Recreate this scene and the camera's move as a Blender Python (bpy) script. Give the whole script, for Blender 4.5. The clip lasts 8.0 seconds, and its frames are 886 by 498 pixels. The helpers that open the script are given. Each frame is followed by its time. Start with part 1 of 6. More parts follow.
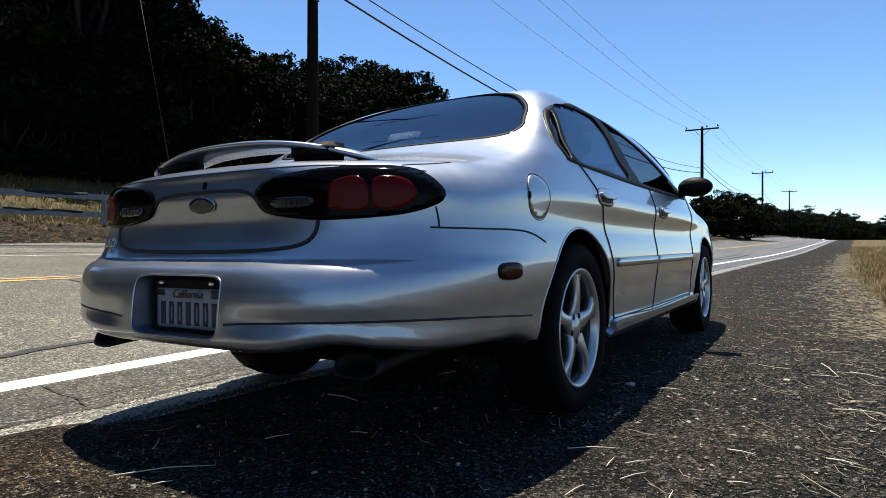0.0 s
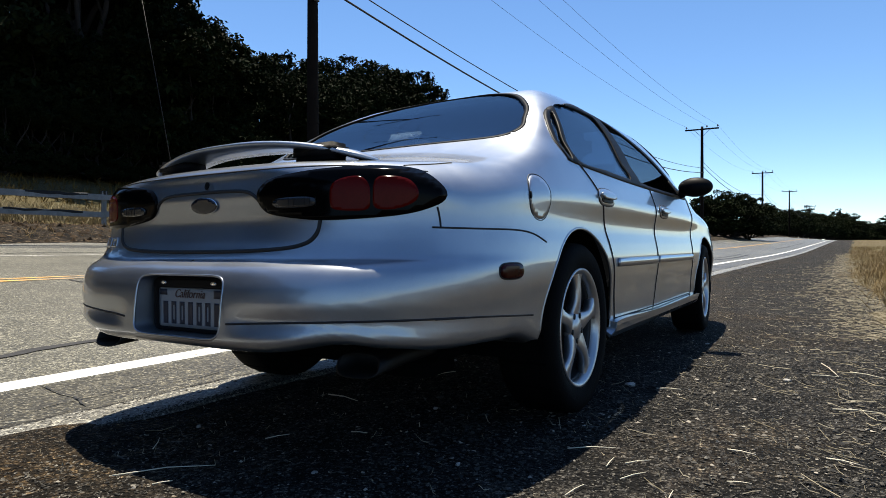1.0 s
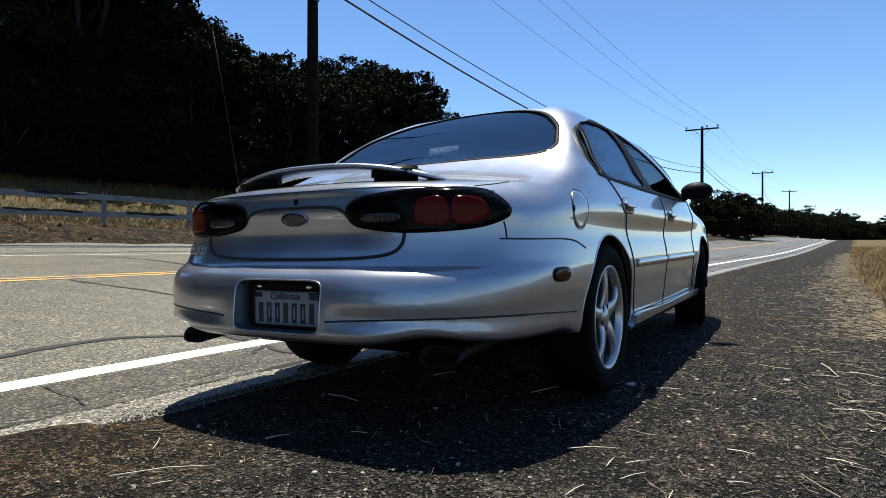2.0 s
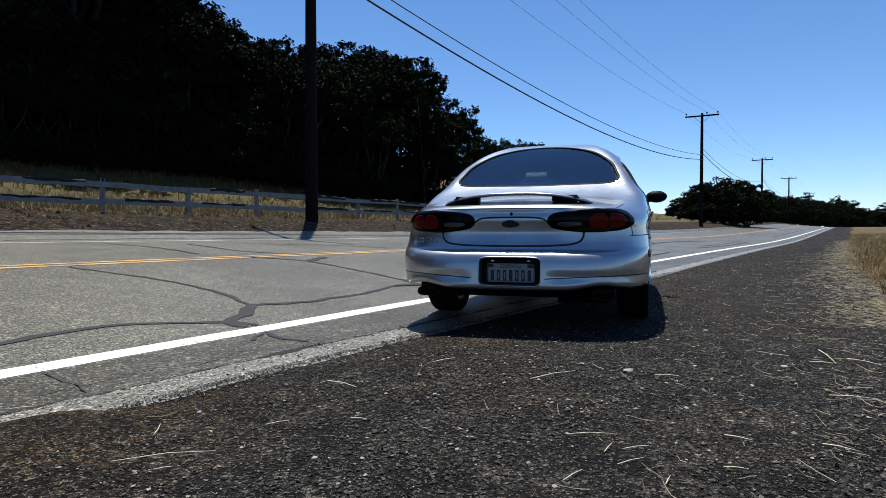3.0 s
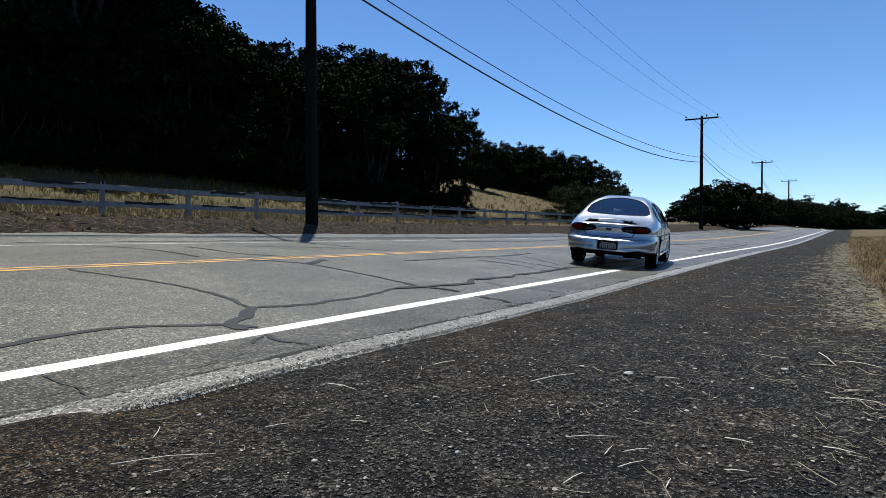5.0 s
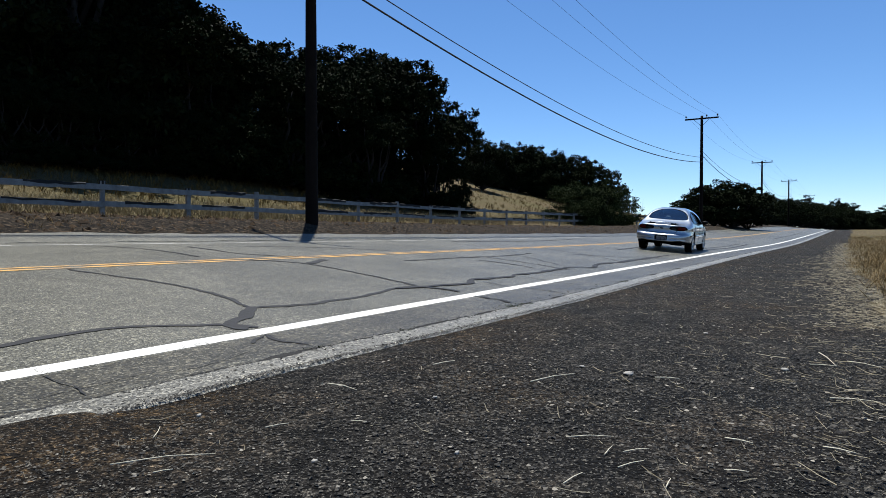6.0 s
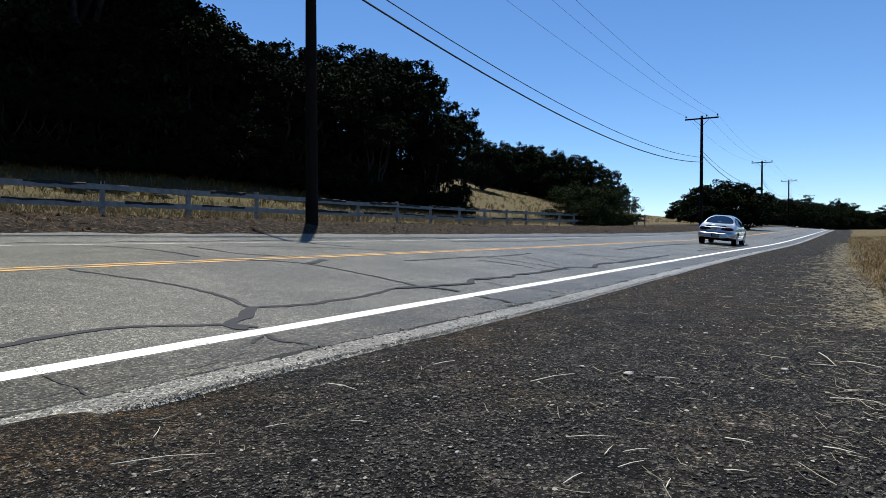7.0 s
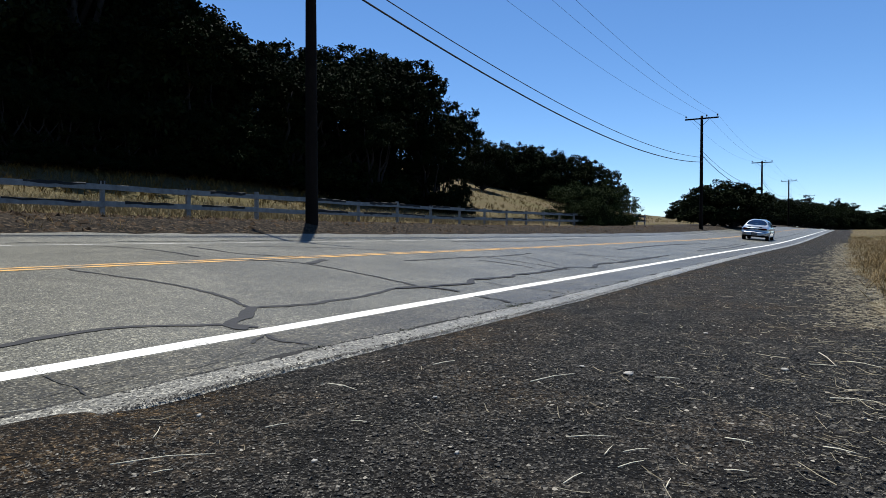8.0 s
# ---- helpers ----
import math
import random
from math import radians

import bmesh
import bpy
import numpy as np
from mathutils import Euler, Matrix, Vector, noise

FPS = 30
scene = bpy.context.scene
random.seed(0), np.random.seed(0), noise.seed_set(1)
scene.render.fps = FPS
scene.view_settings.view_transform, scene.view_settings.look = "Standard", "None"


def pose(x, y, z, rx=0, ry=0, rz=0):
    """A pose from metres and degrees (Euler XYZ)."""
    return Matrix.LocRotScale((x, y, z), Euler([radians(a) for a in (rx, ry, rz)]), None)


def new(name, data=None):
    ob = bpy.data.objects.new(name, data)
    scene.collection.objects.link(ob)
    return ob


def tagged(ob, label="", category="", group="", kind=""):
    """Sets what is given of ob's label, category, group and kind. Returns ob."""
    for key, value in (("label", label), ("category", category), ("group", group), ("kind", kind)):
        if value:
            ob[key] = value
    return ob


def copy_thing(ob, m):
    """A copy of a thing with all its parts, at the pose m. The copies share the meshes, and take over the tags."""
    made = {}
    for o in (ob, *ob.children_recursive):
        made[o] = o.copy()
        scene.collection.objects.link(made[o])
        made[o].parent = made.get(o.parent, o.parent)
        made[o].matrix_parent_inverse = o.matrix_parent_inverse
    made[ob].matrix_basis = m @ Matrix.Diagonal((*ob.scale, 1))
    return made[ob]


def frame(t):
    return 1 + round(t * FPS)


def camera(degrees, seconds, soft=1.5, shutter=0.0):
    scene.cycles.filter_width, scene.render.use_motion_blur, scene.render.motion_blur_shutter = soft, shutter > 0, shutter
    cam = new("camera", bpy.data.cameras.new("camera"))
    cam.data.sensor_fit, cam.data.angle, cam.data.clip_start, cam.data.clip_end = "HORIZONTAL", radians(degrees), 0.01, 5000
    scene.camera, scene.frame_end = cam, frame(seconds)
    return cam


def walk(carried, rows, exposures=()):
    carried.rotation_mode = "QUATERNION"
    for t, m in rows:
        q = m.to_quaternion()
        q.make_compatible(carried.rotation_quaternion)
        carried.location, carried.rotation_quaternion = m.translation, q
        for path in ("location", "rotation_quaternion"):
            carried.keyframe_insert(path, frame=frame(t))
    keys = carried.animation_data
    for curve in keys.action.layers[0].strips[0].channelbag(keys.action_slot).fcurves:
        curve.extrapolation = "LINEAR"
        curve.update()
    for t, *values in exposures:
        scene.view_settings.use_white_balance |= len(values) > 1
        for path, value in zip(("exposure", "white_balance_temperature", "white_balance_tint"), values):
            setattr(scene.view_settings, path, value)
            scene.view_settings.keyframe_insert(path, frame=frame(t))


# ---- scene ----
# ---------------------------------------------------------------- camera
EYE_Z = 0.636
cam = camera(70.2, 8.0, soft=0.8)


def shot(tilt, turn=0.0):
    """The tripod head: tilt and turn in degrees from its resting pose."""
    return pose(0, 0, EYE_Z, 90 - 1.24 + tilt, 0, turn) @ pose(0, 0, 0, 0, 0, 0.0)


HEAD = [(0.0, 0.945, 0.082), (1.7, 0.945, 0.082), (2.65, 0.93, 0.082), (2.8, 0.627, 0.082), (2.9, -0.231, 0.0), (3.0, -0.236, 0.0),
        (3.1, -0.195, 0.0), (3.2, -0.113, 0.0), (3.3, -0.077, 0.0), (3.4, -0.06, 0.0), (3.5, 0.0, 0.0), (8.0, 0.0, 0.0)]
walk(cam, [(t, shot(a, b)) for t, a, b in HEAD],
     exposures=[(0.0, 1.08, 6750, 9), (1.7, 1.08, 6750, 9), (2.8, 0.70, 6200, 10), (3.5, 0.61, 6000, 9), (4.5, 0.65, 6000, 9), (8.0, 0.65, 6000, 9)])

# ---------------------------------------------------------------- light
SUN_WAY = Vector((-0.045, 0.29, 1.0)).normalized()      # towards the sun
world = bpy.data.worlds.new("sky")
scene.world = world
world.use_nodes = True
wn = world.node_tree.nodes
sky = wn.new("ShaderNodeTexSky")
sky.sky_type = "NISHITA"
sky.sun_disc = False
sky.sun_elevation = math.asin(SUN_WAY.z)
sky.sun_rotation = math.atan2(SUN_WAY.x, SUN_WAY.y)
sky.altitude = 1200
sky.air_density, sky.dust_density, sky.ozone_density = 0.9, 0.1, 4.0
clear = wn.new("ShaderNodeHueSaturation")         # a deep clear dry-air blue
clear.inputs["Saturation"].default_value = 1.11
world.node_tree.links.new(sky.outputs[0], clear.inputs["Color"])
world.node_tree.links.new(clear.outputs[0], wn["Background"].inputs[0])
wn["Background"].inputs[1].default_value = 0.092
sun = new("sun", bpy.data.lights.new("sun", "SUN"))
sun.data.energy, sun.data.angle, sun.data.color = 5.0, radians(0.53), (1.0, 0.93, 0.80)
sun.rotation_mode = "QUATERNION"
sun.rotation_quaternion = SUN_WAY.to_track_quat("Z", "Y")

# ---------------------------------------------------------------- materials
MATS = {}


def nodes_of(name):
    m = bpy.data.materials.new(name)
    m.use_nodes = True
    MATS[name] = m
    return m, m.node_tree.nodes, m.node_tree.links, m.node_tree.nodes["Principled BSDF"]


def ramp(n, l, fac, stops):
    r = n.new("ShaderNodeValToRGB")
    els = r.color_ramp.elements
    while len(els) < len(stops):
        els.new(0.5)
    for e, (p, c) in zip(els, stops):
        e.position, e.color = p, (*c, 1)
    l.new(fac, r.inputs[0])
    return r.outputs[0]


def noise_of(n, l, scale, detail=6, rough=0.6, coord=None, warp=0.0):
    t = n.new("ShaderNodeTexNoise")
    t.inputs["Scale"].default_value, t.inputs["Detail"].default_value = scale, detail
    t.inputs["Roughness"].default_value, t.inputs["Distortion"].default_value = rough, warp
    if coord:
        l.new(coord, t.inputs["Vector"])
    return t.outputs["Fac"]


def mix(n, l, fac, a, b, kind="MIX"):
    x = n.new("ShaderNodeMix")
    x.data_type, x.blend_type = "RGBA", kind
    for sock, v in ((x.inputs[0], fac), (x.inputs[6], a), (x.inputs[7], b)):
        if isinstance(v, (int, float)):
            sock.default_value = v
        elif isinstance(v, tuple):
            sock.default_value = (*v, 1)
        else:
            l.new(v, sock)
    return x.outputs[2]


def bumped(n, l, bsdf, height, strength, dist):
    b = n.new("ShaderNodeBump")
    b.inputs["Strength"].default_value, b.inputs["Distance"].default_value = strength, dist
    l.new(height, b.inputs["Height"])
    l.new(b.outputs[0], bsdf.inputs["Normal"])


def plain(name, col, rough=0.5, metal=0.0, coat=0.0, vary=0.15, scale=9.0, bump=0.0, glow=0.0, local=True):
    """One surface with a soft variation of tone at two scales."""
    m, n, l, b = nodes_of(name)
    co = n.new("ShaderNodeTexCoord").outputs["Object" if local else "Generated"]
    a = noise_of(n, l, scale, 5, 0.6, co)
    f = noise_of(n, l, scale * 14, 3, 0.6, co)
    lo, hi = tuple(c * (1 - vary) for c in col), tuple(min(1, c * (1 + vary)) for c in col)
    c = mix(n, l, 0.35, ramp(n, l, a, [(0.3, lo), (0.7, hi)]), ramp(n, l, f, [(0.35, lo), (0.65, hi)]))
    l.new(c, b.inputs["Base Color"])
    b.inputs["Roughness"].default_value, b.inputs["Metallic"].default_value = rough, metal
    b.inputs["Coat Weight"].default_value, b.inputs["Coat Roughness"].default_value = coat, 0.03
    if bump:
        bumped(n, l, b, f, bump, 0.01)
    if glow:
        b.inputs["Emission Color"].default_value = (*col, 1)
        b.inputs["Emission Strength"].default_value = glow
    return m


def speckle(n, l, co, scale, lo, hi, amount=1.0, detail=3):
    """A mask of spots of one size."""
    return ramp(n, l, noise_of(n, l, scale, detail, 0.6, co), [(lo, (0, 0, 0)), (hi, (amount, amount, amount))])


def cells(n, l, co, scale, kind="Color"):
    v = n.new("ShaderNodeTexVoronoi")
    v.inputs["Scale"].default_value = scale
    l.new(co, v.inputs["Vector"])
    return v.outputs[kind]


def gravel_mat():
    m, n, l, b = nodes_of("gravel_soil")
    co = n.new("ShaderNodeTexCoord").outputs["Object"]
    big = noise_of(n, l, 0.55, 4, 0.6, co)
    mid = noise_of(n, l, 3.5, 5, 0.65, co)
    fine = noise_of(n, l, 85, 3, 0.6, co)
    at = n.new("ShaderNodeAttribute")
    at.attribute_name = "cover"
    sep = n.new("ShaderNodeSeparateColor")
    l.new(at.outputs["Color"], sep.inputs[0])
    soil = ramp(n, l, mid, [(0.38, (0.0062, 0.0061, 0.0059)), (0.50, (0.0165, 0.0156, 0.0145)), (0.62, (0.038, 0.0348, 0.0305))])
    # brown dirt lies in patches along the asphalt
    brown = mix(n, l, sep.outputs[2], ramp(n, l, big, [(0.50, (0, 0, 0)), (0.64, (0.55, 0.55, 0.55))]), (1, 1, 1), "ADD")
    soil = mix(n, l, brown, soil, ramp(n, l, mid, [(0.38, (0.015, 0.0098, 0.005)), (0.62, (0.056, 0.037, 0.018))]))
    warp = n.new("ShaderNodeMix")
    warp.data_type, warp.blend_type = "RGBA", "LINEAR_LIGHT"
    warp.inputs[0].default_value = 0.012
    wob = n.new("ShaderNodeTexNoise")
    wob.inputs["Scale"].default_value = 40
    l.new(co, wob.inputs["Vector"]), l.new(co, warp.inputs[6]), l.new(wob.outputs["Color"], warp.inputs[7])
    wc = warp.outputs[2]
    grit, chip = cells(n, l, wc, 150), cells(n, l, wc, 62)
    tones = [(0.0, (0.10, 0.10, 0.10)), (0.42, (0.42, 0.42, 0.42)), (0.68, (1.1, 1.1, 1.1)), (0.86, (2.6, 2.55, 2.45)), (1.0, (6.5, 6.3, 5.9))]
    col = mix(n, l, 0.9, soil, ramp(n, l, grit, tones), "MULTIPLY")
    col = mix(n, l, 0.75, col, ramp(n, l, chip, tones), "MULTIPLY")
    col = mix(n, l, speckle(n, l, co, 26, 0.50, 0.58, 0.85), col, (0.0025, 0.0024, 0.0022))
    col = mix(n, l, speckle(n, l, co, 95, 0.61, 0.66, 0.9), col, (0.17, 0.16, 0.142))
    col = mix(n, l, speckle(n, l, co, 41, 0.63, 0.68, 0.85), col, (0.15, 0.138, 0.118))
    # grass litter takes over beyond the shoulder, and dry earth on the far bank
    dry = mix(n, l, ramp(n, l, fine, [(0.42, (0, 0, 0)), (0.58, (1, 1, 1))]), (0.040, 0.029, 0.014), (0.155, 0.122, 0.066))
    dry = mix(n, l, ramp(n, l, noise_of(n, l, 0.09, 4, 0.6, co), [(0.45, (0, 0, 0)), (0.6, (0.8, 0.8, 0.8))]), dry, (0.075, 0.066, 0.026))
    dry = mix(n, l, speckle(n, l, co, 24, 0.52, 0.62, 0.7), dry, (0.032, 0.022, 0.010))
    dry = mix(n, l, speckle(n, l, co, 7, 0.56, 0.66, 0.5), dry, (0.19, 0.146, 0.078))
    earth = mix(n, l, ramp(n, l, mix(n, l, 0.6, mid, noise_of(n, l, 11, 4, 0.6, co)), [(0.44, (0, 0, 0)), (0.58, (1, 1, 1))]), (0.004, 0.003, 0.002), (0.036, 0.027, 0.018))
    earth = mix(n, l, speckle(n, l, co, 12, 0.58, 0.63, 0.9), earth, (0.125, 0.092, 0.060))
    col = mix(n, l, sep.outputs[1], col, earth)
    col = mix(n, l, sep.outputs[0], col, dry)
    l.new(col, b.inputs["Base Color"])
    b.inputs["Roughness"].default_value = 0.95
    b.inputs["Specular IOR Level"].default_value = 0.12
    bumped(n, l, b, mix(n, l, 0.6, fine, cells(n, l, wc, 62, "Distance")), 1.0, 0.03)
    return m


def asphalt_mat(name, dark, lite, pale, coarse=1.0):
    m, n, l, b = nodes_of(name)
    co = n.new("ShaderNodeTexCoord").outputs["Object"]
    big = noise_of(n, l, 0.6, 4, 0.6, co)
    fine = noise_of(n, l, 90, 3, 0.6, co)
    c = ramp(n, l, big, [(0.42, dark), (0.58, lite)])
    grit = ramp(n, l, cells(n, l, co, 120 * coarse), [(0.0, (0.07, 0.07, 0.07)), (0.4, (0.48, 0.48, 0.47)), (0.7, (1.35, 1.34, 1.30)), (1.0, (4.0, 3.9, 3.7))])
    chip = ramp(n, l, cells(n, l, co, 48 * coarse), [(0.0, (0.45, 0.45, 0.45)), (0.6, (0.95, 0.95, 0.95)), (1.0, (1.9, 1.88, 1.84))])
    c = mix(n, l, 0.9, c, grit, "MULTIPLY")
    c = mix(n, l, 0.8, c, chip, "MULTIPLY")
    c = mix(n, l, speckle(n, l, co, 5, 0.50, 0.62, 0.5, 5), c, tuple(x * 0.75 for x in dark))
    c = mix(n, l, speckle(n, l, co, 75, 0.56, 0.61, 0.9), c, tuple(x * 0.12 for x in dark))
    c = mix(n, l, speckle(n, l, co, 66, 0.59, 0.65, 0.8), c, pale)
    l.new(c, b.inputs["Base Color"])
    b.inputs["Roughness"].default_value = 0.46
    b.inputs["Specular IOR Level"].default_value = 0.42
    bumped(n, l, b, mix(n, l, 0.5, fine, cells(n, l, co, 48 * coarse, "Distance")), 0.8, 0.010)
    return m


def paint_line_mat(name, col, worn, share):
    m, n, l, b = nodes_of(name)
    co = n.new("ShaderNodeTexCoord").outputs["Object"]
    fine = noise_of(n, l, 60, 5, 0.8, co)
    mid = noise_of(n, l, 2.5, 4, 0.6, co)
    f = ramp(n, l, mix(n, l, 0.4, fine, mid), [(share, (0, 0, 0)), (share + 0.05, (1, 1, 1))])
    l.new(mix(n, l, f, worn, col), b.inputs["Base Color"])
    b.inputs["Roughness"].default_value = 0.7
    bumped(n, l, b, fine, 0.5, 0.004)
    return m


def car_paint():
    m, n, l, b = nodes_of("pearl_silver_paint")
    co = n.new("ShaderNodeTexCoord").outputs["Object"]
    dust = noise_of(n, l, 5, 5, 0.6, co)
    flake = noise_of(n, l, 700, 2, 0.5, co)
    c = mix(n, l, 0.2, ramp(n, l, dust, [(0.4, (0.300, 0.322, 0.360)), (0.6, (0.345, 0.367, 0.405))]), ramp(n, l, flake, [(0.4, (0.19, 0.21, 0.245)), (0.6, (0.42, 0.45, 0.49))]))
    l.new(c, b.inputs["Base Color"])
    b.inputs["Metallic"].default_value = 0.9
    l.new(ramp(n, l, dust, [(0.3, (0.34, 0.34, 0.34)), (0.75, (0.39, 0.39, 0.39))]), b.inputs["Roughness"])
    b.inputs["Coat Weight"].default_value, b.inputs["Coat Roughness"].default_value, b.inputs["Coat IOR"].default_value = 1.0, 0.05, 1.65
    return m


def window_glass(name, tint, gloss):
    m, n, l, b = nodes_of(name)
    n.remove(b)
    tr, gl, mx, lw, mr = (n.new("ShaderNode" + k) for k in ("BsdfTransparent", "BsdfGlossy", "MixShader", "LayerWeight", "MapRange"))
    tr.inputs[0].default_value = (*tint, 1)
    gl.inputs["Roughness"].default_value = 0.0
    gl.inputs[0].default_value = (0.80, 0.92, 1.0, 1)
    lw.inputs["Blend"].default_value = 0.4
    mr.inputs["To Min"].default_value, mr.inputs["To Max"].default_value = gloss, 0.32
    l.new(lw.outputs["Facing"], mr.inputs["Value"]), l.new(mr.outputs[0], mx.inputs[0])
    l.new(tr.outputs[0], mx.inputs[1]), l.new(gl.outputs[0], mx.inputs[2])
    l.new(mx.outputs[0], n["Material Output"].inputs[0])
    return m


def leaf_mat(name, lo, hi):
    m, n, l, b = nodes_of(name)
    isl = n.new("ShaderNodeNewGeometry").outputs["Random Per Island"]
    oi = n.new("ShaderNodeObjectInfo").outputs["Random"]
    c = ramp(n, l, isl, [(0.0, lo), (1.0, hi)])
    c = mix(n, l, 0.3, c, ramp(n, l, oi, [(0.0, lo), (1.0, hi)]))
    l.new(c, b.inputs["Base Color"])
    b.inputs["Roughness"].default_value = 0.7
    b.inputs["Specular IOR Level"].default_value = 0.03
    return m


GRAVEL = gravel_mat()
ASPHALT = asphalt_mat("worn_asphalt", (0.066, 0.0635, 0.049), (0.104, 0.100, 0.079), (0.34, 0.325, 0.265))
SHOULDER = asphalt_mat("weathered_shoulder_asphalt", (0.036, 0.033, 0.024), (0.080, 0.074, 0.056), (0.30, 0.28, 0.22), 0.62)
CRACK = plain("crack_soil", (0.008, 0.007, 0.006), 0.95, vary=0.4, scale=6, bump=0.5)
EDGE_STRIP = asphalt_mat("pale_asphalt_edge", (0.15, 0.145, 0.128), (0.20, 0.194, 0.172), (0.40, 0.385, 0.34), 0.9)
LINE_WHITE = paint_line_mat("white_road_paint", (0.62, 0.61, 0.58), (0.17, 0.163, 0.145), 0.40)
LINE_FADED = paint_line_mat("faded_white_road_paint", (0.34, 0.335, 0.315), (0.13, 0.126, 0.11), 0.47)
LINE_YELLOW = paint_line_mat("yellow_road_paint", (0.50, 0.27, 0.055), (0.15, 0.13, 0.10), 0.45)
TAR = plain("tar_seal", (0.018, 0.018, 0.020), 0.65, vary=0.35, scale=3, bump=0.4)
TAR.node_tree.nodes["Principled BSDF"].inputs["Specular IOR Level"].default_value = 0.25
PAINT = car_paint()
BLACK_PLASTIC = plain("black_plastic", (0.004, 0.004, 0.0045), 0.5, vary=0.2)
BLACK_PLASTIC.node_tree.nodes["Principled BSDF"].inputs["Specular IOR Level"].default_value = 0.07
BLACK_GLOSS = plain("smoked_lamp_plastic", (0.0015, 0.0014, 0.0015), 0.10, vary=0.1)
BLACK_GLOSS.node_tree.nodes["Principled BSDF"].inputs["Specular IOR Level"].default_value = 0.05
RUBBER = plain("tyre_rubber", (0.003, 0.003, 0.003), 0.8, vary=0.25, bump=0.2)
RUBBER.node_tree.nodes["Principled BSDF"].inputs["Specular IOR Level"].default_value = 0.06
# dark metal whose colour stands in for the shade inside the rims
BARREL = plain("shade_dark_metal", (0.030, 0.031, 0.034), 0.55, metal=0.6, vary=0.3)
ALLOY = plain("silver_alloy", (0.42, 0.42, 0.43), 0.30, metal=0.85, vary=0.06)
CHROME = plain("chrome", (0.8, 0.8, 0.8), 0.12, metal=1.0, vary=0.05)
RED_LENS = plain("red_lens", (0.020, 0.001, 0.0008), 0.12, vary=0.6, scale=14, glow=0.28)
RED_LENS.node_tree.nodes["Principled BSDF"].inputs["Specular IOR Level"].default_value = 0.06
DARK_RED_LENS = plain("dark_red_lens", (0.030, 0.002, 0.002), 0.15, vary=0.2)
DARK_RED_LENS.node_tree.nodes["Principled BSDF"].inputs["Specular IOR Level"].default_value = 0.1
CLEAR_LENS = plain("clear_lens", (0.018, 0.018, 0.019), 0.2, vary=0.2)
SEAM = plain("panel_gap_black", (0.006, 0.006, 0.007), 0.7, vary=0.1)
BADGE_BLUE = plain("badge_dark_blue", (0.006, 0.007, 0.014), 0.2, coat=0.3, vary=0.05)
PLATE_WHITE = plain("plate_white", (0.20, 0.205, 0.215), 0.4, vary=0.05)
PLATE_BLUE = plain("plate_dark_blue", (0.006, 0.007, 0.018), 0.5, vary=0.05)
PLATE_RED = plain("plate_red_script", (0.035, 0.006, 0.010), 0.5, vary=0.05)
CLOTH = plain("grey_seat_cloth", (0.04, 0.042, 0.046), 0.9, vary=0.2, bump=0.3)
SHELF_CLOTH = plain("pale_shelf_cloth", (0.16, 0.165, 0.17), 0.85, vary=0.1)
PAPER = plain("white_paper", (0.8, 0.8, 0.78), 0.7, vary=0.04)
UNDERBODY = plain("near_black_underbody", (0.003, 0.003, 0.003), 0.95, vary=0.3)
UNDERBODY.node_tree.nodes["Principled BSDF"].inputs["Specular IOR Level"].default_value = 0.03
STEEL_DARK = plain("near_black_steel", (0.003, 0.0028, 0.0026), 0.6, metal=0.5, vary=0.3)
REAR_GLASS = window_glass("tinted_rear_glass", (0.25, 0.31, 0.38), 0.10)
SIDE_GLASS = window_glass("tinted_side_glass", (0.42, 0.48, 0.54), 0.06)
POLE_WOOD = plain("dark_creosote_wood", (0.009, 0.0065, 0.005), 0.9, vary=0.4, scale=3, bump=0.5)
POLE_WOOD.node_tree.nodes["Principled BSDF"].inputs["Specular IOR Level"].default_value = 0.08
FENCE_WHITE = plain("peeling_white_paint", (0.17, 0.165, 0.155), 0.75, vary=0.45, scale=4, bump=0.4)
FENCE_BARE = plain("bare_grey_wood", (0.009, 0.008, 0.0075), 0.9, vary=0.5, scale=5, bump=0.5)
BARK = plain("oak_bark", (0.014, 0.011, 0.009), 0.95, vary=0.4, scale=4, bump=0.6)
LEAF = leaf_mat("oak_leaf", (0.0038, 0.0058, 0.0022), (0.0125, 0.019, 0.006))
LEAF_GREEN = leaf_mat("bush_leaf", (0.009, 0.015, 0.005), (0.030, 0.041, 0.013))
STRAW = leaf_mat("dry_straw", (0.075, 0.060, 0.034), (0.46, 0.405, 0.29))
STALK = plain("bleached_stalk", (0.52, 0.475, 0.37), 0.7, vary=0.2, scale=30)
STRAW_PALE = leaf_mat("pale_standing_straw", (0.11, 0.084, 0.042), (0.36, 0.30, 0.18))
STRAW_OLIVE = leaf_mat("olive_brown_grass", (0.045, 0.029, 0.008), (0.165, 0.105, 0.032))
STRAW_TAN = leaf_mat("dry_grass", (0.065, 0.041, 0.017), (0.24, 0.172, 0.082))
def pebble_mat():
    m, n, l, b = nodes_of("pebble")
    isl = n.new("ShaderNodeNewGeometry").outputs["Random Per Island"]
    l.new(ramp(n, l, isl, [(0.0, (0.004, 0.0037, 0.0034)), (0.6, (0.024, 0.0215, 0.018)), (0.9, (0.064, 0.058, 0.049)), (1.0, (0.30, 0.27, 0.225))]), b.inputs["Base Color"])
    b.inputs["Roughness"].default_value = 0.9
    return m


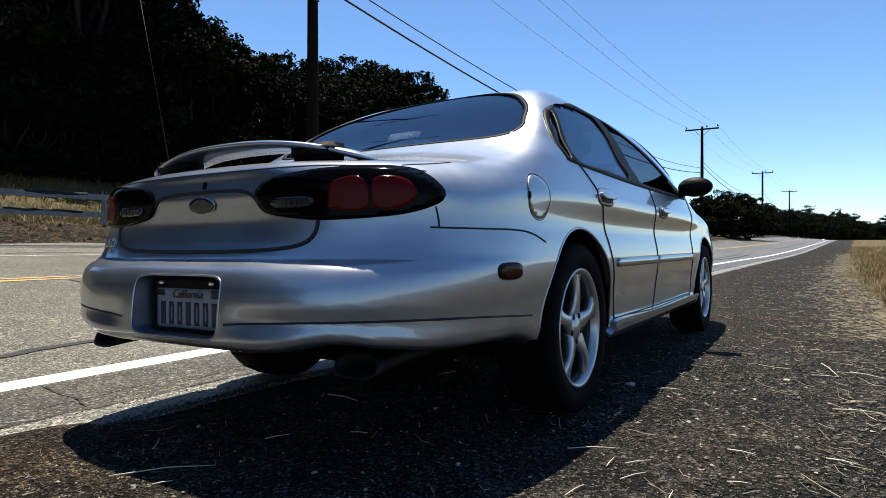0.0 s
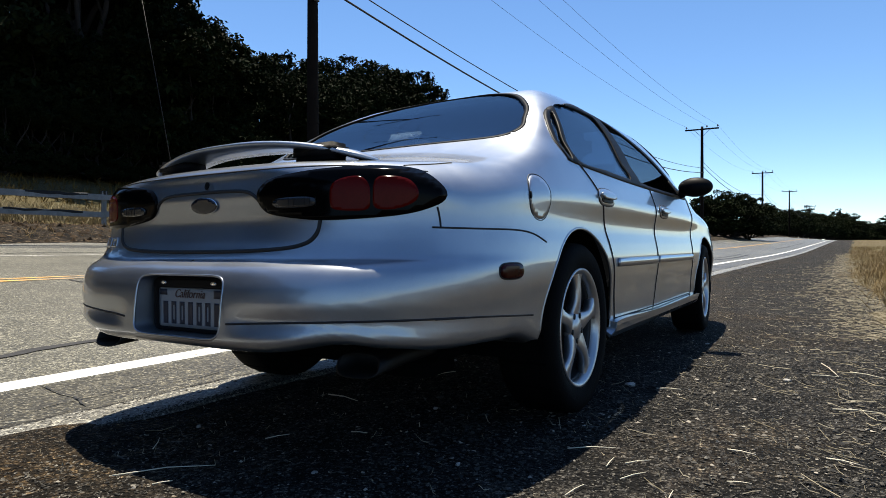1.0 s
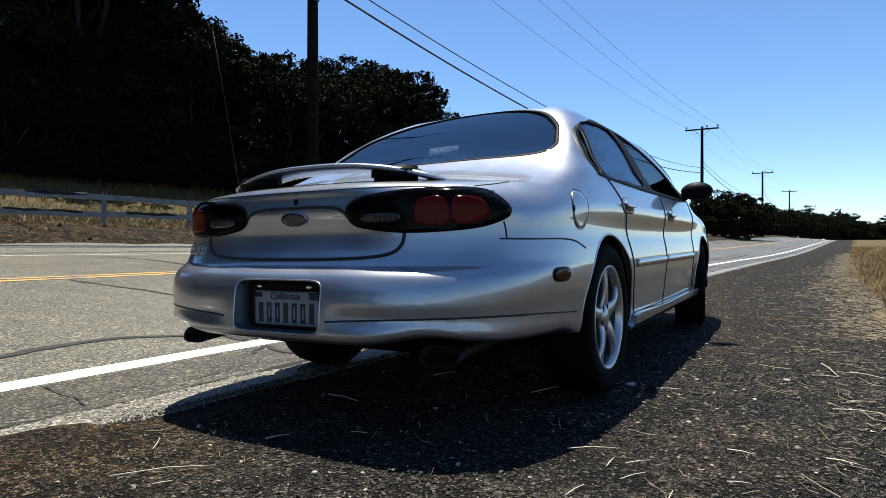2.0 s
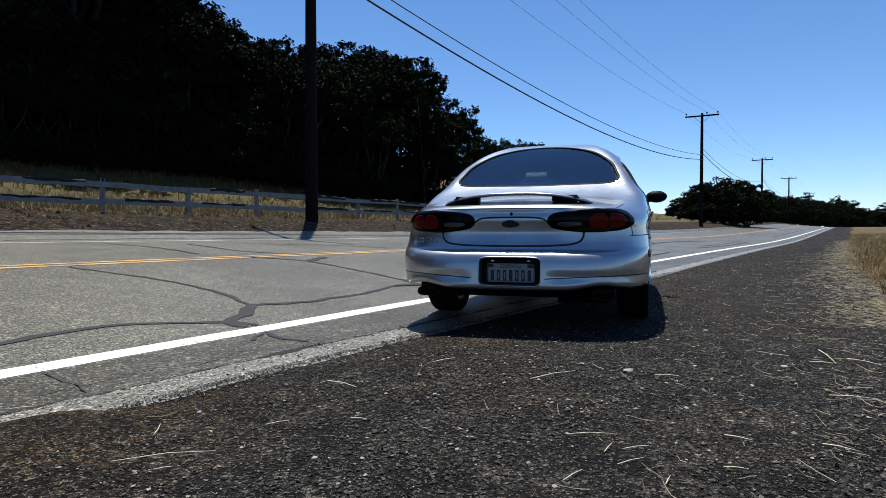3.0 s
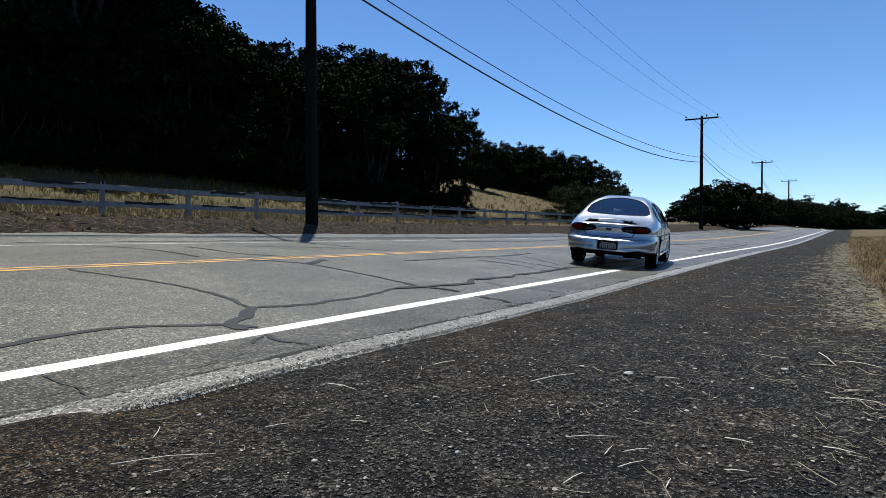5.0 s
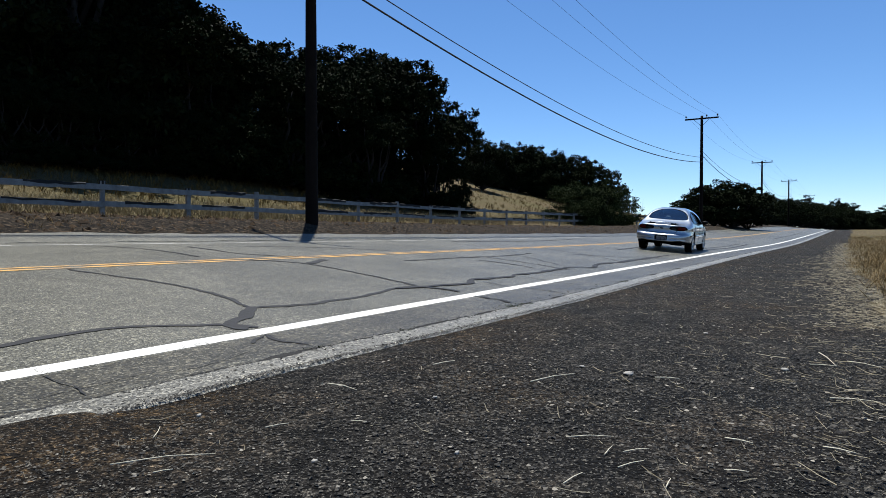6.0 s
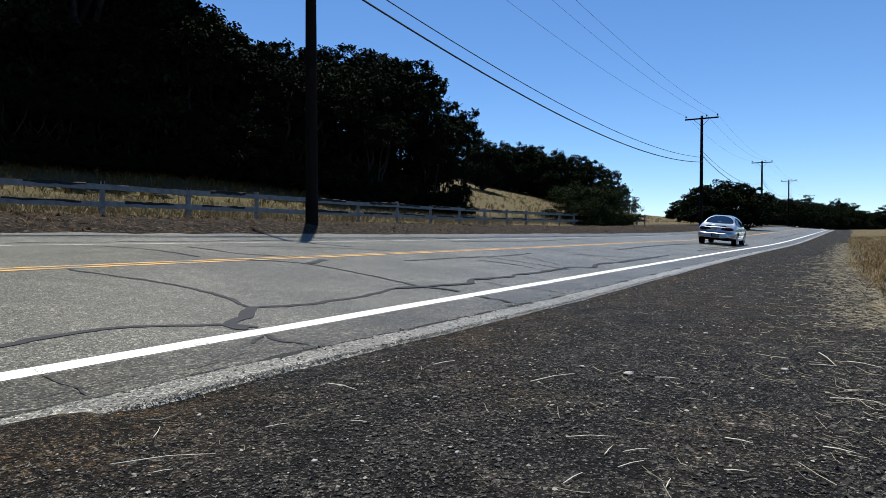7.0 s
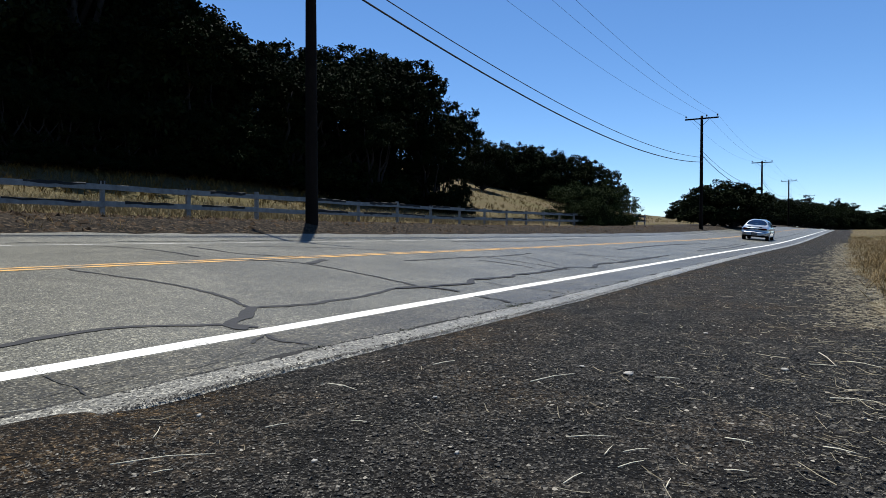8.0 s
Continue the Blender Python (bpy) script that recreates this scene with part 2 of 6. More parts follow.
PEBBLE = pebble_mat()
WIRE = plain("black_cable", (0.015, 0.015, 0.017), 0.6)
GLASS_BROWN = plain("insulator_brown", (0.05, 0.03, 0.02), 0.2, coat=1.0)

# ---------------------------------------------------------------- land
ALONG, LEFT = (0.507, 0.862), (-0.862, 0.507)
PROFILE = [(-400, 1.2), (-60, 0.25), (-12, 0.08), (-3, 0.03), (-0.8, 0.02), (0, 0), (1.6, -0.012), (2.55, -0.022), (3.17, -0.008), (6.66, 0.303),
           (10.2, 0.515), (10.6, 0.60), (11.0, 0.70), (12.0, 0.98), (14.0, 1.10), (21.0, 1.24), (25, 1.75), (32, 3.6), (45, 7.5), (70, 15), (120, 26), (200, 34), (600, 40)]
PU, PZ = np.array([a for a, _ in PROFILE], float), np.array([b for _, b in PROFILE], float)


def bend(v):
    s = np.maximum(0.0, np.asarray(v, float) - 10)
    return 0.048 * s * s / (s + 14)


RISE_V = [9, 12, 20, 28, 37, 46, 55, 70, 88, 130, 150, 1000]
RISE_Z = [0, -0.015, 0.012, 0.045, 0.06, 0.13, 0.25, 0.50, 0.83, 1.57, 1.75, 4.5]


def rise(v):
    v = np.asarray(v, float)
    return sum(np.interp(v + k, RISE_V, RISE_Z) for k in (-4, -2, 0, 2, 4)) / 5


def land(u, v):
    """Height over the plan: u is measured to the left of the road's line, v along it."""
    u, v = np.asarray(u, float), np.asarray(v, float)
    z = np.interp(u, PU, PZ)
    hill = np.where(u > 21, 1 - 0.25 * np.clip((v - 60) / 80, 0, 1) - 0.35 * np.clip((v - 105) / 45, 0, 1), 1.0)
    z = np.where(u > 21, 1.24 + (z - 1.24) * hill, z)
    return z + rise(v)


def place(u, v, dz=0.0):
    """World place over the road's plan."""
    w = float(u) - float(bend(v))
    return Vector((w * LEFT[0] + v * ALONG[0], w * LEFT[1] + v * ALONG[1], float(land(u, v)) + dz))


def plan_of(x, y):
    v = x * ALONG[0] + y * ALONG[1]
    return x * LEFT[0] + y * LEFT[1] + float(bend(v)), v


def ground_z(x, y):
    return float(land(*plan_of(x, y)))


def mesh_of(name, verts, faces, mat, smooth=False):
    me = bpy.data.meshes.new(name)
    me.from_pydata([tuple(p) for p in verts], [], faces)
    for mt in (mat if isinstance(mat, (list, tuple)) else [mat]):
        me.materials.append(mt)
    if smooth:
        me.polygons.foreach_set("use_smooth", [True] * len(me.polygons))
    me.update()
    return me


def grid_faces(nu, nv, base=0):
    return [(base + i * nv + j, base + (i + 1) * nv + j, base + (i + 1) * nv + j + 1, base + i * nv + j + 1) for i in range(nu - 1) for j in range(nv - 1)]


def make_ground():
    us = np.unique(np.round(np.concatenate([np.linspace(-3, 14, 171), np.linspace(14, 34, 41), -np.geomspace(3, 2500, 26), np.geomspace(34, 2500, 34), [2.5, 10.2]]), 2))
    vs = np.unique(np.round(np.concatenate([-np.geomspace(2, 2500, 24), np.linspace(-2, 14, 161), np.linspace(14, 60, 70), np.geomspace(60, 3500, 46)]), 2))
    verts, cover = [], []
    for u in us:
        for v in vs:
            p = place(u, v)
            near = 0.006 * noise.noise((p.x * 5, p.y * 5, 0)) + 0.010 * noise.noise((p.x * 1.3, p.y * 1.3, 3))
            if u > 14 or u < -0.6:
                near += 0.12 * noise.noise((p.x * 0.35, p.y * 0.35, 1)) * min(1, abs(u - (14 if u > 14 else -0.6)) / 4)
            p.z += near * (0.35 if (2.15 if v < 3.5 else 1.9) < u < 10.4 else 1) - (0.06 if 2.5 < u < 10.3 else 0.013 if (2.05 if v < 3.5 else 1.92) < u < 10.4 else 0)
            if 1.9 < u < 2.46 and -1 < v < 1.5:                # dirt thrown over the crumbled edge
                p.z += 0.034 * min(1, (1.5 - v) / 0.35) * min(1, (2.46 - u) / 0.12) * min(1, (u - 1.9) / 0.2)
            verts.append(p)
            edge = 0.35 * noise.noise((p.x * 0.9, p.y * 0.9, 7))
            grass = 1.0 if (u < -0.62 + edge * 0.8 or u > 20.9 + 1.5 * edge) else 0.0
            dirt = max(0.0, min(1.0, (u - 1.2) / 1.0)) * max(0.0, min(1.0, 0.45 + 1.8 * noise.noise((p.x * 1.1, p.y * 1.1, 12)) + max(0.0, 2.1 - v) * 0.8))
            cover.append((grass, 1.0 if u > 10.4 and not grass else 0.0, dirt, 1))
    ob = new("ground", mesh_of("ground", verts, grid_faces(len(us), len(vs)), GRAVEL, True))
    at = ob.data.color_attributes.new("cover", "FLOAT_COLOR", "POINT")
    at.data.foreach_set("color", [c for q in cover for c in q])
    return tagged(ob, "dark gravelly road shoulder with dry grass and earth banks", "ground", kind="structure")


def ribbon(name, u0, u1, v0, v1, lift, mat, label, category, step=0.25, ragged=0.0, cols=2, thick=0.0, grow=0.02, drift=0.0):
    vs, v = [], v0
    while v < v1:
        vs.append(v)
        v += max(step, abs(v) * grow)
    vs.append(v1)
    verts = []
    for k, v in enumerate(vs):
        for i in range(cols):
            u = u0 + (u1 - u0) * i / (cols - 1) - drift * max(0.0, min(1.0, (v - 2.2) / 4.0))
            if ragged and i in (0, cols - 1):
                u += ragged * (noise.noise((v * 1.7, i * 5.0, 0.3)) + 0.5 * noise.noise((v * 7.0, i * 5.0, 9.3)) + 0.35 * noise.noise((v * 21.0, i * 5.0, 4.1)) + 0.3 * noise.noise((v * 60.0, i * 5.0, 4.1)))
            verts.append(place(u, v, lift))
    faces = [(b, b + 1, b + cols + 1, b + cols) for k in range(len(vs) - 1) for b in range(k * cols, k * cols + cols - 1)]
    if thick:
        n = len(verts)
        low = []
        for k in range(len(vs)):
            low += [k * cols]
        verts += [verts[i] - Vector((0, 0, thick)) - Vector((LEFT[0], LEFT[1], 0)) * 0.03 for i in low]
        faces += [(low[k], low[k + 1], n + k + 1, n + k) for k in range(len(vs) - 1)]
    ob = new(name, mesh_of(name, verts, [f[::-1] for f in faces], mat, False))
    return tagged(ob, label, category, kind="structure")


def seam_strip(pts, width, rough=0.35, lift=0.0235):
    """A wandering tar seal over the asphalt, through a few plan points."""
    P = [Vector(p).to_3d() for p in pts]
    line = []
    for i in range(len(P) - 1):
        a, b, c, d = P[max(0, i - 1)], P[i], P[i + 1], P[min(len(P) - 1, i + 2)]
        n = max(3, int((c - b).length / 0.07))
        for k in range(n):
            t = k / n
            line.append(0.5 * ((2 * b) + (c - a) * t + (2 * a - 5 * b + 4 * c - d) * t * t + (3 * b - a - 3 * c + d) * t ** 3))
    line.append(P[-1])
    verts = []
    for i, p in enumerate(line):
        d = (line[min(i + 1, len(line) - 1)] - line[max(i - 1, 0)]).normalized()
        s = Vector((-d.y, d.x, 0))
        j = 0.035 * noise.noise((p.x * 4, p.y * 4, 2)) + 0.02 * noise.noise((p.x * 11, p.y * 11, 5))
        w = width * (0.5 + rough * noise.noise((p.x * 3.1, p.y * 3.1, 8)))
        if i in (0, len(line) - 1):
            w *= 0.3
        for q in (p + s * (j + w), p + s * (j - w)):
            verts.append(place(q.x, q.y, lift))
    faces = [(2 * i, 2 * i + 1, 2 * i + 3, 2 * i + 2) for i in range(len(line) - 1)]
    ob = new("tar_seam", mesh_of("tar_seam", verts, faces, TAR))
    return tagged(ob, "dark wandering tar seal over a crack in the asphalt", "tar seam", group="tar seams in the road", kind="structure")


make_ground()
ribbon("road", 2.50, 10.25, -30, 900, 0.0, ASPHALT, "worn grey two-lane asphalt road with sealed cracks", "road", cols=32, step=0.08, ragged=0.05, thick=0.06)
ribbon("road_shoulder", 2.40, 3.12, -30, 150, 0.0012, SHOULDER, "coarse brownish weathered asphalt outside the edge line", "road edge", cols=6, step=0.05, ragged=0.02, drift=0.10)
ribbon("road_edge", 2.23, 2.49, -30, 150, 0.004, EDGE_STRIP, "pale gritty asphalt strip along the edge of the road", "road edge", cols=4, step=0.04, ragged=0.022, thick=0.022, grow=0.008, drift=0.17)
ribbon("edge_crack", 2.485, 2.505, -30, 60, 0.0056, CRACK, "dark broken crack along the pale edge strip", "crack", cols=2, step=0.012, ragged=0.055, grow=0.006, drift=0.17)
ribbon("edge_line", 3.08, 3.24, -30, 150, 0.0035, LINE_WHITE, "solid white painted edge line on the asphalt", "road marking", ragged=0.006)
ribbon("centre_line", 6.58, 6.66, -30, 150, 0.0035, LINE_YELLOW, "worn double yellow centre line on the asphalt", "road marking", ragged=0.006)
ribbon("centre_line", 6.76, 6.84, -30, 150, 0.0035, LINE_YELLOW, "worn double yellow centre line on the asphalt", "road marking", ragged=0.006)
ribbon("far_edge_line", 9.75, 9.87, -30, 150, 0.0035, LINE_FADED, "faded white painted edge line on the far side", "road marking", ragged=0.01)
ribbon("kerb_strip", 10.22, 10.85, -30, 150, 0.012, ASPHALT, "grey dusty asphalt kerb strip along the road", "kerb", cols=5, ragged=0.1, thick=0.05)

# tar seals, by plan points over the asphalt
for rank, (pts, wd) in enumerate((([(3.68, 1.4), (3.77, 1.88), (3.82, 2.3), (3.67, 2.67), (3.46, 2.97)], 0.062),
                ([(6.53, 3.58), (5.92, 3.68), (5.24, 3.81), (4.37, 3.73), (3.90, 3.56)], 0.045),
                ([(3.87, 3.54), (3.79, 3.85), (3.74, 4.18), (3.76, 4.85), (3.92, 5.87), (3.61, 6.09), (3.39, 6.15)], 0.055),
                ([(3.91, 3.58), (3.70, 3.36), (3.55, 3.12), (3.45, 2.97), (3.27, 2.95)], 0.085), ([(3.46, 2.97), (3.36, 3.03), (3.27, 3.06)], 0.05),
                ([(3.07, 2.92), (2.93, 2.84), (2.78, 2.82), (2.60, 2.84)], 0.035), ([(3.05, 2.88), (2.95, 2.74), (2.88, 2.68)], 0.03), ([(9.07, 6.93), (8.42, 6.86), (7.61, 6.72), (7.08, 6.91), (6.7, 7.18)], 0.05),
                ([(6.66, 6.08), (6.03, 6.50), (4.93, 6.35), (3.84, 6.03)], 0.05),
                ([(5.74, 8.51), (5.72, 10.06), (5.61, 12.26), (5.74, 13.77)], 0.07),
                ([(5.35, 10.35), (4.71, 10.31), (4.15, 10.15)], 0.06),
                ([(5.60, 11.20), (4.66, 10.98), (3.64, 10.58)], 0.05),
                ([(9.44, 5.70), (8.52, 5.96), (7.28, 5.74)], 0.05),
                ([(6.01, 6.54), (6.30, 7.23)], 0.13),
                ([(3.07, 1.55), (2.75, 1.52), (2.56, 1.47)], 0.010),
                ([(3.08, 5.90), (2.75, 5.77), (2.56, 5.68)], 0.014),
                ([(8.9, 8.0), (8.3, 9.4), (7.2, 10.2)], 0.06),
                ([(5.2, 15.0), (4.2, 15.8), (3.6, 16.2)], 0.07),
                ([(9.2, 16.0), (8.6, 20.0), (8.9, 25.0)], 0.09),
                ([(5.3, 19.0), (5.6, 26.0), (5.2, 33.0)], 0.09),
                ([(3.9, 24.0), (3.7, 30.0), (4.0, 38.0)], 0.09),
                ([(5.72, 12.64), (5.21, 12.39), (4.41, 11.61), (3.83, 11.11)], 0.03),
                ([(3.74, 8.5), (3.42, 8.47), (2.91, 8.22), (2.61, 8.04)], 0.025),
                ([(3.65, 7.23), (3.44, 7.2), (3.28, 7.19)], 0.03),
                ([(3.11, 7.16), (2.78, 7.07), (2.47, 6.88)], 0.03),
                ([(3.1, 5.9), (2.85, 5.83), (2.67, 5.72), (2.52, 5.59)], 0.045),
                ([(3.82, 6.0), (3.62, 6.1), (3.35, 6.07)], 0.07),
                ([(6.43, 16.1), (5.12, 15.5), (3.75, 14.19)], 0.035),
                ([(5.51, 22.27), (5.52, 25.52), (5.57, 29.79)], 0.06),
                ([(3.7, 14.01), (3.73, 16.11), (3.79, 19.18)], 0.07),
                ([(4.13, 25.83), (4.1, 30.83), (4.35, 37.89)], 0.05),
                ([(4.36, 55.78), (4.35, 71.61), (4.49, 90.1)], 0.07),
                ([(3.65, 6.91), (3.84, 7.32), (3.74, 8.21), (3.82, 8.64), (3.75, 9.29), (3.79, 9.75), (3.81, 10.49), (3.83, 11.11), (3.6, 11.72), (3.82, 12.71), (3.73, 13.91), (3.81, 15.1), (3.75, 15.65), (3.83, 17.07)], 0.08),
                ([(3.89, 5.6), (3.82, 6.0), (3.73, 6.55), (3.65, 6.91)], 0.07),
                ([(2.66, 1.3), (2.70, 1.7), (2.64, 2.1), (2.72, 2.5)], 0.007))):
    seam_strip(pts, wd, 0.35, 0.0048 + 0.0002 * rank)

# ---------------------------------------------------------------- the car: x to its right, y forward from the rear axle, z up
def part(name, me, parent, label=""):
    ob = new(name, me)
    ob.parent = parent
    return tagged(ob, label) if label else ob


def bm_mesh(name, bm, mat, smooth=True):
    me = bpy.data.meshes.new(name)
    bm.to_mesh(me)
    bm.free()
    me.materials.append(mat)
    if smooth:
        me.polygons.foreach_set("use_smooth", [True] * len(me.polygons))
    return me


def spline(knots):
    """A smooth curve through a few knots (monotone tangents)."""
    xs, ys = np.array([k[0] for k in knots], float), np.array([k[1] for k in knots], float)
    d = np.diff(ys) / np.diff(xs)
    m = np.concatenate([[d[0]], np.where(d[:-1] * d[1:] > 0, 2 * d[:-1] * d[1:] / np.where(np.abs(d[:-1] + d[1:]) < 1e-9, 1, d[:-1] + d[1:]), 0), [d[-1]]])

    def at(x):
        x = np.clip(np.asarray(x, float), xs[0], xs[-1])
        i = np.clip(np.searchsorted(xs, x) - 1, 0, len(xs) - 2)
        h = xs[i + 1] - xs[i]
        t = (x - xs[i]) / h
        return (ys[i] * (1 + 2 * t) * (1 - t) ** 2 + m[i] * h * t * (1 - t) ** 2 + ys[i + 1] * t * t * (3 - 2 * t) + m[i + 1] * h * t * t * (t - 1))
    return at


def smax(a, b, k):
    h = np.maximum(k - np.abs(a - b), 0) / k
    return np.maximum(a, b) + h * h * k * 0.25


def smin(a, b, k):
    return -smax(-a, -b, k)


REAR = spline([(0.1, -0.98), (0.26, -1.09), (0.305, -1.160), (0.345, -1.184), (0.40, -1.176), (0.48, -1.168), (0.52, -1.162), (0.555, -1.151), (0.574, -1.140), (0.586, -1.126), (0.596, -1.108), (0.606, -1.089),
               (0.625, -1.076), (0.66, -1.062), (0.72, -1.054), (0.80, -1.053), (0.845, -1.051), (0.87, -1.052), (0.885, -1.046), (0.91, -1.0), (0.95, -0.9), (1.1, -0.6)])
DISH = spline([(0.1, 0.0), (0.63, 0.0), (0.67, 0.006), (0.71, 0.010), (0.76, 0.004), (0.79, -0.001), (0.81, 0.001), (0.84, 0.006), (0.87, 0.0), (1.1, 0.0)])      # the lid's hollow between the lamps
DENT = spline([(0.1, 0.0), (0.39, 0.0), (0.42, 0.006), (0.44, 0.009), (0.46, 0.005), (0.49, 0.0), (1.1, 0.0)])                # the crease over the bumper's skirt
NOSE = spline([(0.1, 3.55), (0.3, 3.68), (0.5, 3.74), (0.65, 3.70), (0.8, 3.58), (0.95, 3.3), (1.1, 3.0)])
SIDE = spline([(0.1, 0.77), (0.24, 0.828), (0.34, 0.842), (0.44, 0.852), (0.54, 0.865), (0.58, 0.866), (0.64, 0.860), (0.70, 0.850), (0.74, 0.8475), (0.80, 0.8495), (0.83, 0.845), (0.88, 0.827), (0.96, 0.800), (1.1, 0.73)])
DECK = spline([(-1.2, 0.872), (-1.05, 0.886), (-0.9, 0.908), (-0.5, 0.96), (-0.15, 1.0), (0.3, 1.01), (1.0, 0.985), (2.2, 1.0), (2.6, 0.985), (3.1, 0.915), (3.5, 0.80), (3.8, 0.62)])
ROOF = spline([(-1.3, -0.2), (-1.0, 0.45), (-0.6, 0.80), (-0.3, 0.985), (-0.1, 1.105), (0.2, 1.288), (0.5, 1.408), (0.8, 1.46), (1.1, 1.468), (1.4, 1.465), (1.7, 1.435), (2.0, 1.35), (2.4, 1.16), (2.8, 0.96), (3.2, 0.76)])
GLASS_W = spline([(0.4, 0.5), (0.7, 0.74), (0.85, 0.825), (0.95, 0.822), (1.05, 0.768), (1.2, 0.68), (1.32, 0.585), (1.47, 0.39)])


def step01(x, a, b):
    t = np.clip((x - a) / (b - a), 0, 1)
    return t * t * (3 - 2 * t)


def body_f(x, y, z):
    """Below zero inside the car's skin, about in metres."""
    ax = np.abs(x)
    rear, nose = REAR(z) + DISH(z) * (1 - step01(ax, 0.20, 0.42)) + DENT(z) * step01(ax, 0.215, 0.32), NOSE(z)
    dy = np.where(y < -0.05, (-0.05 - y) / (-0.05 - rear), np.where(y > 2.5, (y - 2.5) / (nose - 2.5), 0.0))
    w = SIDE(z)
    n = 4.2
    low = (((ax / w) ** n + np.abs(dy) ** n) ** (1 / n) - 1) * 0.9
    top = z - (DECK(y) - 0.075 * (ax / 0.85) ** 2.4)
    low = smax(low, top, 0.13 - 0.08 * (1 - step01(y, -1.0, -0.75)))
    s = np.where(y < 1.15, (1.15 - y) / 2.50, (y - 1.15) / 1.95)
    gw = GLASS_W(z) * (1 - np.clip(s, 0, 0.999) ** 3.6) ** (1 / 3.6) - 2.0 * np.maximum(0, s - 0.80)
    house = smax((z - (ROOF(y) - 0.018 * (ax / 0.6) ** 2)) * 0.9, ax - gw, 0.085)
    f = smin(low, house, 0.125)
    under = 0.255 + 0.096 * (1 - step01(y, -0.6, -0.2)) + 0.030 * np.exp(-((ax - 0.57) / 0.13) ** 2) * (y < -0.4)
    return smax(f, under - z, 0.045)


def root(fun, a, b):
    """Where fun turns from outside (at a) to inside (at b)."""
    a, b = np.array(a, float), np.array(b, float)
    for _ in range(34):
        m = 0.5 * (a + b)
        inside = fun(m) < 0
        a, b = np.where(inside, a, m), np.where(inside, m, b)
    return 0.5 * (a + b)


def skin(axis, p, q, sign=1):
    """Points of the skin over a plane: 'x' over (y, z), 'y' over (x, z) from behind, 'z' over (x, y) from above."""
    p, q = np.asarray(p, float), np.asarray(q, float)
    if axis == "x":
        r = root(lambda s: body_f(s, p, q), np.full(p.shape, 1.3), np.zeros(p.shape))
        return np.stack([r * sign, p, q], -1)
    if axis == "y":
        r = root(lambda s: body_f(p, s, q), np.full(p.shape, -1.6), np.full(p.shape, 0.4))
        return np.stack([p, r, q], -1)
    r = root(lambda s: body_f(p, q, s), np.full(p.shape, 1.7), np.full(p.shape, 0.6))
    return np.stack([p, q, r], -1)


def normal_at(P, e=0.004):
    x, y, z = P[..., 0], P[..., 1], P[..., 2]
    g = np.stack([body_f(x + e, y, z) - body_f(x - e, y, z), body_f(x, y + e, z) - body_f(x, y - e, z), body_f(x, y, z + e) - body_f(x, y, z - e)], -1)
    return g / np.maximum(np.linalg.norm(g, axis=-1, keepdims=True), 1e-9)


def closed_curve(knots, n=140):
    """A round closed outline through a few knots."""
    K = np.array(knots, float)
    m, out = len(K), []
    per = max(4, n // m)
    for i in range(m):
        a, b, c, d = K[(i - 1) % m], K[i], K[(i + 1) % m], K[(i + 2) % m]
        for t in np.arange(per) / per:
            out.append(0.5 * (2 * b + (c - a) * t + (2 * a - 5 * b + 4 * c - d) * t * t + (3 * b - a - 3 * c + d) * t ** 3))
    return np.array(out)


def oval(cx, cy, rx, ry, n=2.4, count=96, taper=0.0):
    a = np.linspace(0, 2 * math.pi, count, endpoint=False)
    c, s = np.cos(a), np.sin(a)
    X, Y = np.sign(c) * np.abs(c) ** (2 / n), np.sign(s) * np.abs(s) ** (2 / n)
    return np.stack([cx + rx * X * (1 + taper * Y), cy + ry * Y], -1)


def even(poly, n):
    """The same closed outline with its points evenly spaced."""
    P = np.concatenate([poly, poly[:1]])
    run = np.concatenate([[0], np.cumsum(np.linalg.norm(np.diff(P, axis=0), axis=1))])
    at = np.linspace(0, run[-1], n, endpoint=False)
    return np.stack([np.interp(at, run, P[:, 0]), np.interp(at, run, P[:, 1])], -1)


def grown(poly, d):
    c = np.roll(poly, -1, 0) - np.roll(poly, 1, 0)
    nrm = np.stack([c[:, 1], -c[:, 0]], -1)
    nrm /= np.maximum(np.linalg.norm(nrm, axis=1, keepdims=True), 1e-9)
    area = np.sum(poly[:, 0] * np.roll(poly[:, 1], -1) - np.roll(poly[:, 0], -1) * poly[:, 1])
    return poly + nrm * d * (1 if area > 0 else -1)


def inside(poly, P):
    x, y = P[:, 0], P[:, 1]
    r = np.zeros(len(P), bool)
    A, B = poly, np.roll(poly, -1, 0)
    for (x0, y0), (x1, y1) in zip(A, B):
        if y0 != y1:
            hit = (y0 > y) != (y1 > y)
            r ^= hit & (x < (x1 - x0) * (y - y0) / (y1 - y0) + x0)
    return r


def nearest(polys, P):
    best, dist = P.copy(), np.full(len(P), 1e9)
    for poly in polys:
        A, B = poly, np.roll(poly, -1, 0)
        for a, b in zip(A, B):
            d = b - a
            t = np.clip(((P - a) @ d) / max(d @ d, 1e-12), 0, 1)
            q = a + t[:, None] * d
            e = np.linalg.norm(q - P, axis=1)
            k = e < dist
            best[k], dist[k] = q[k], e[k]
    return best


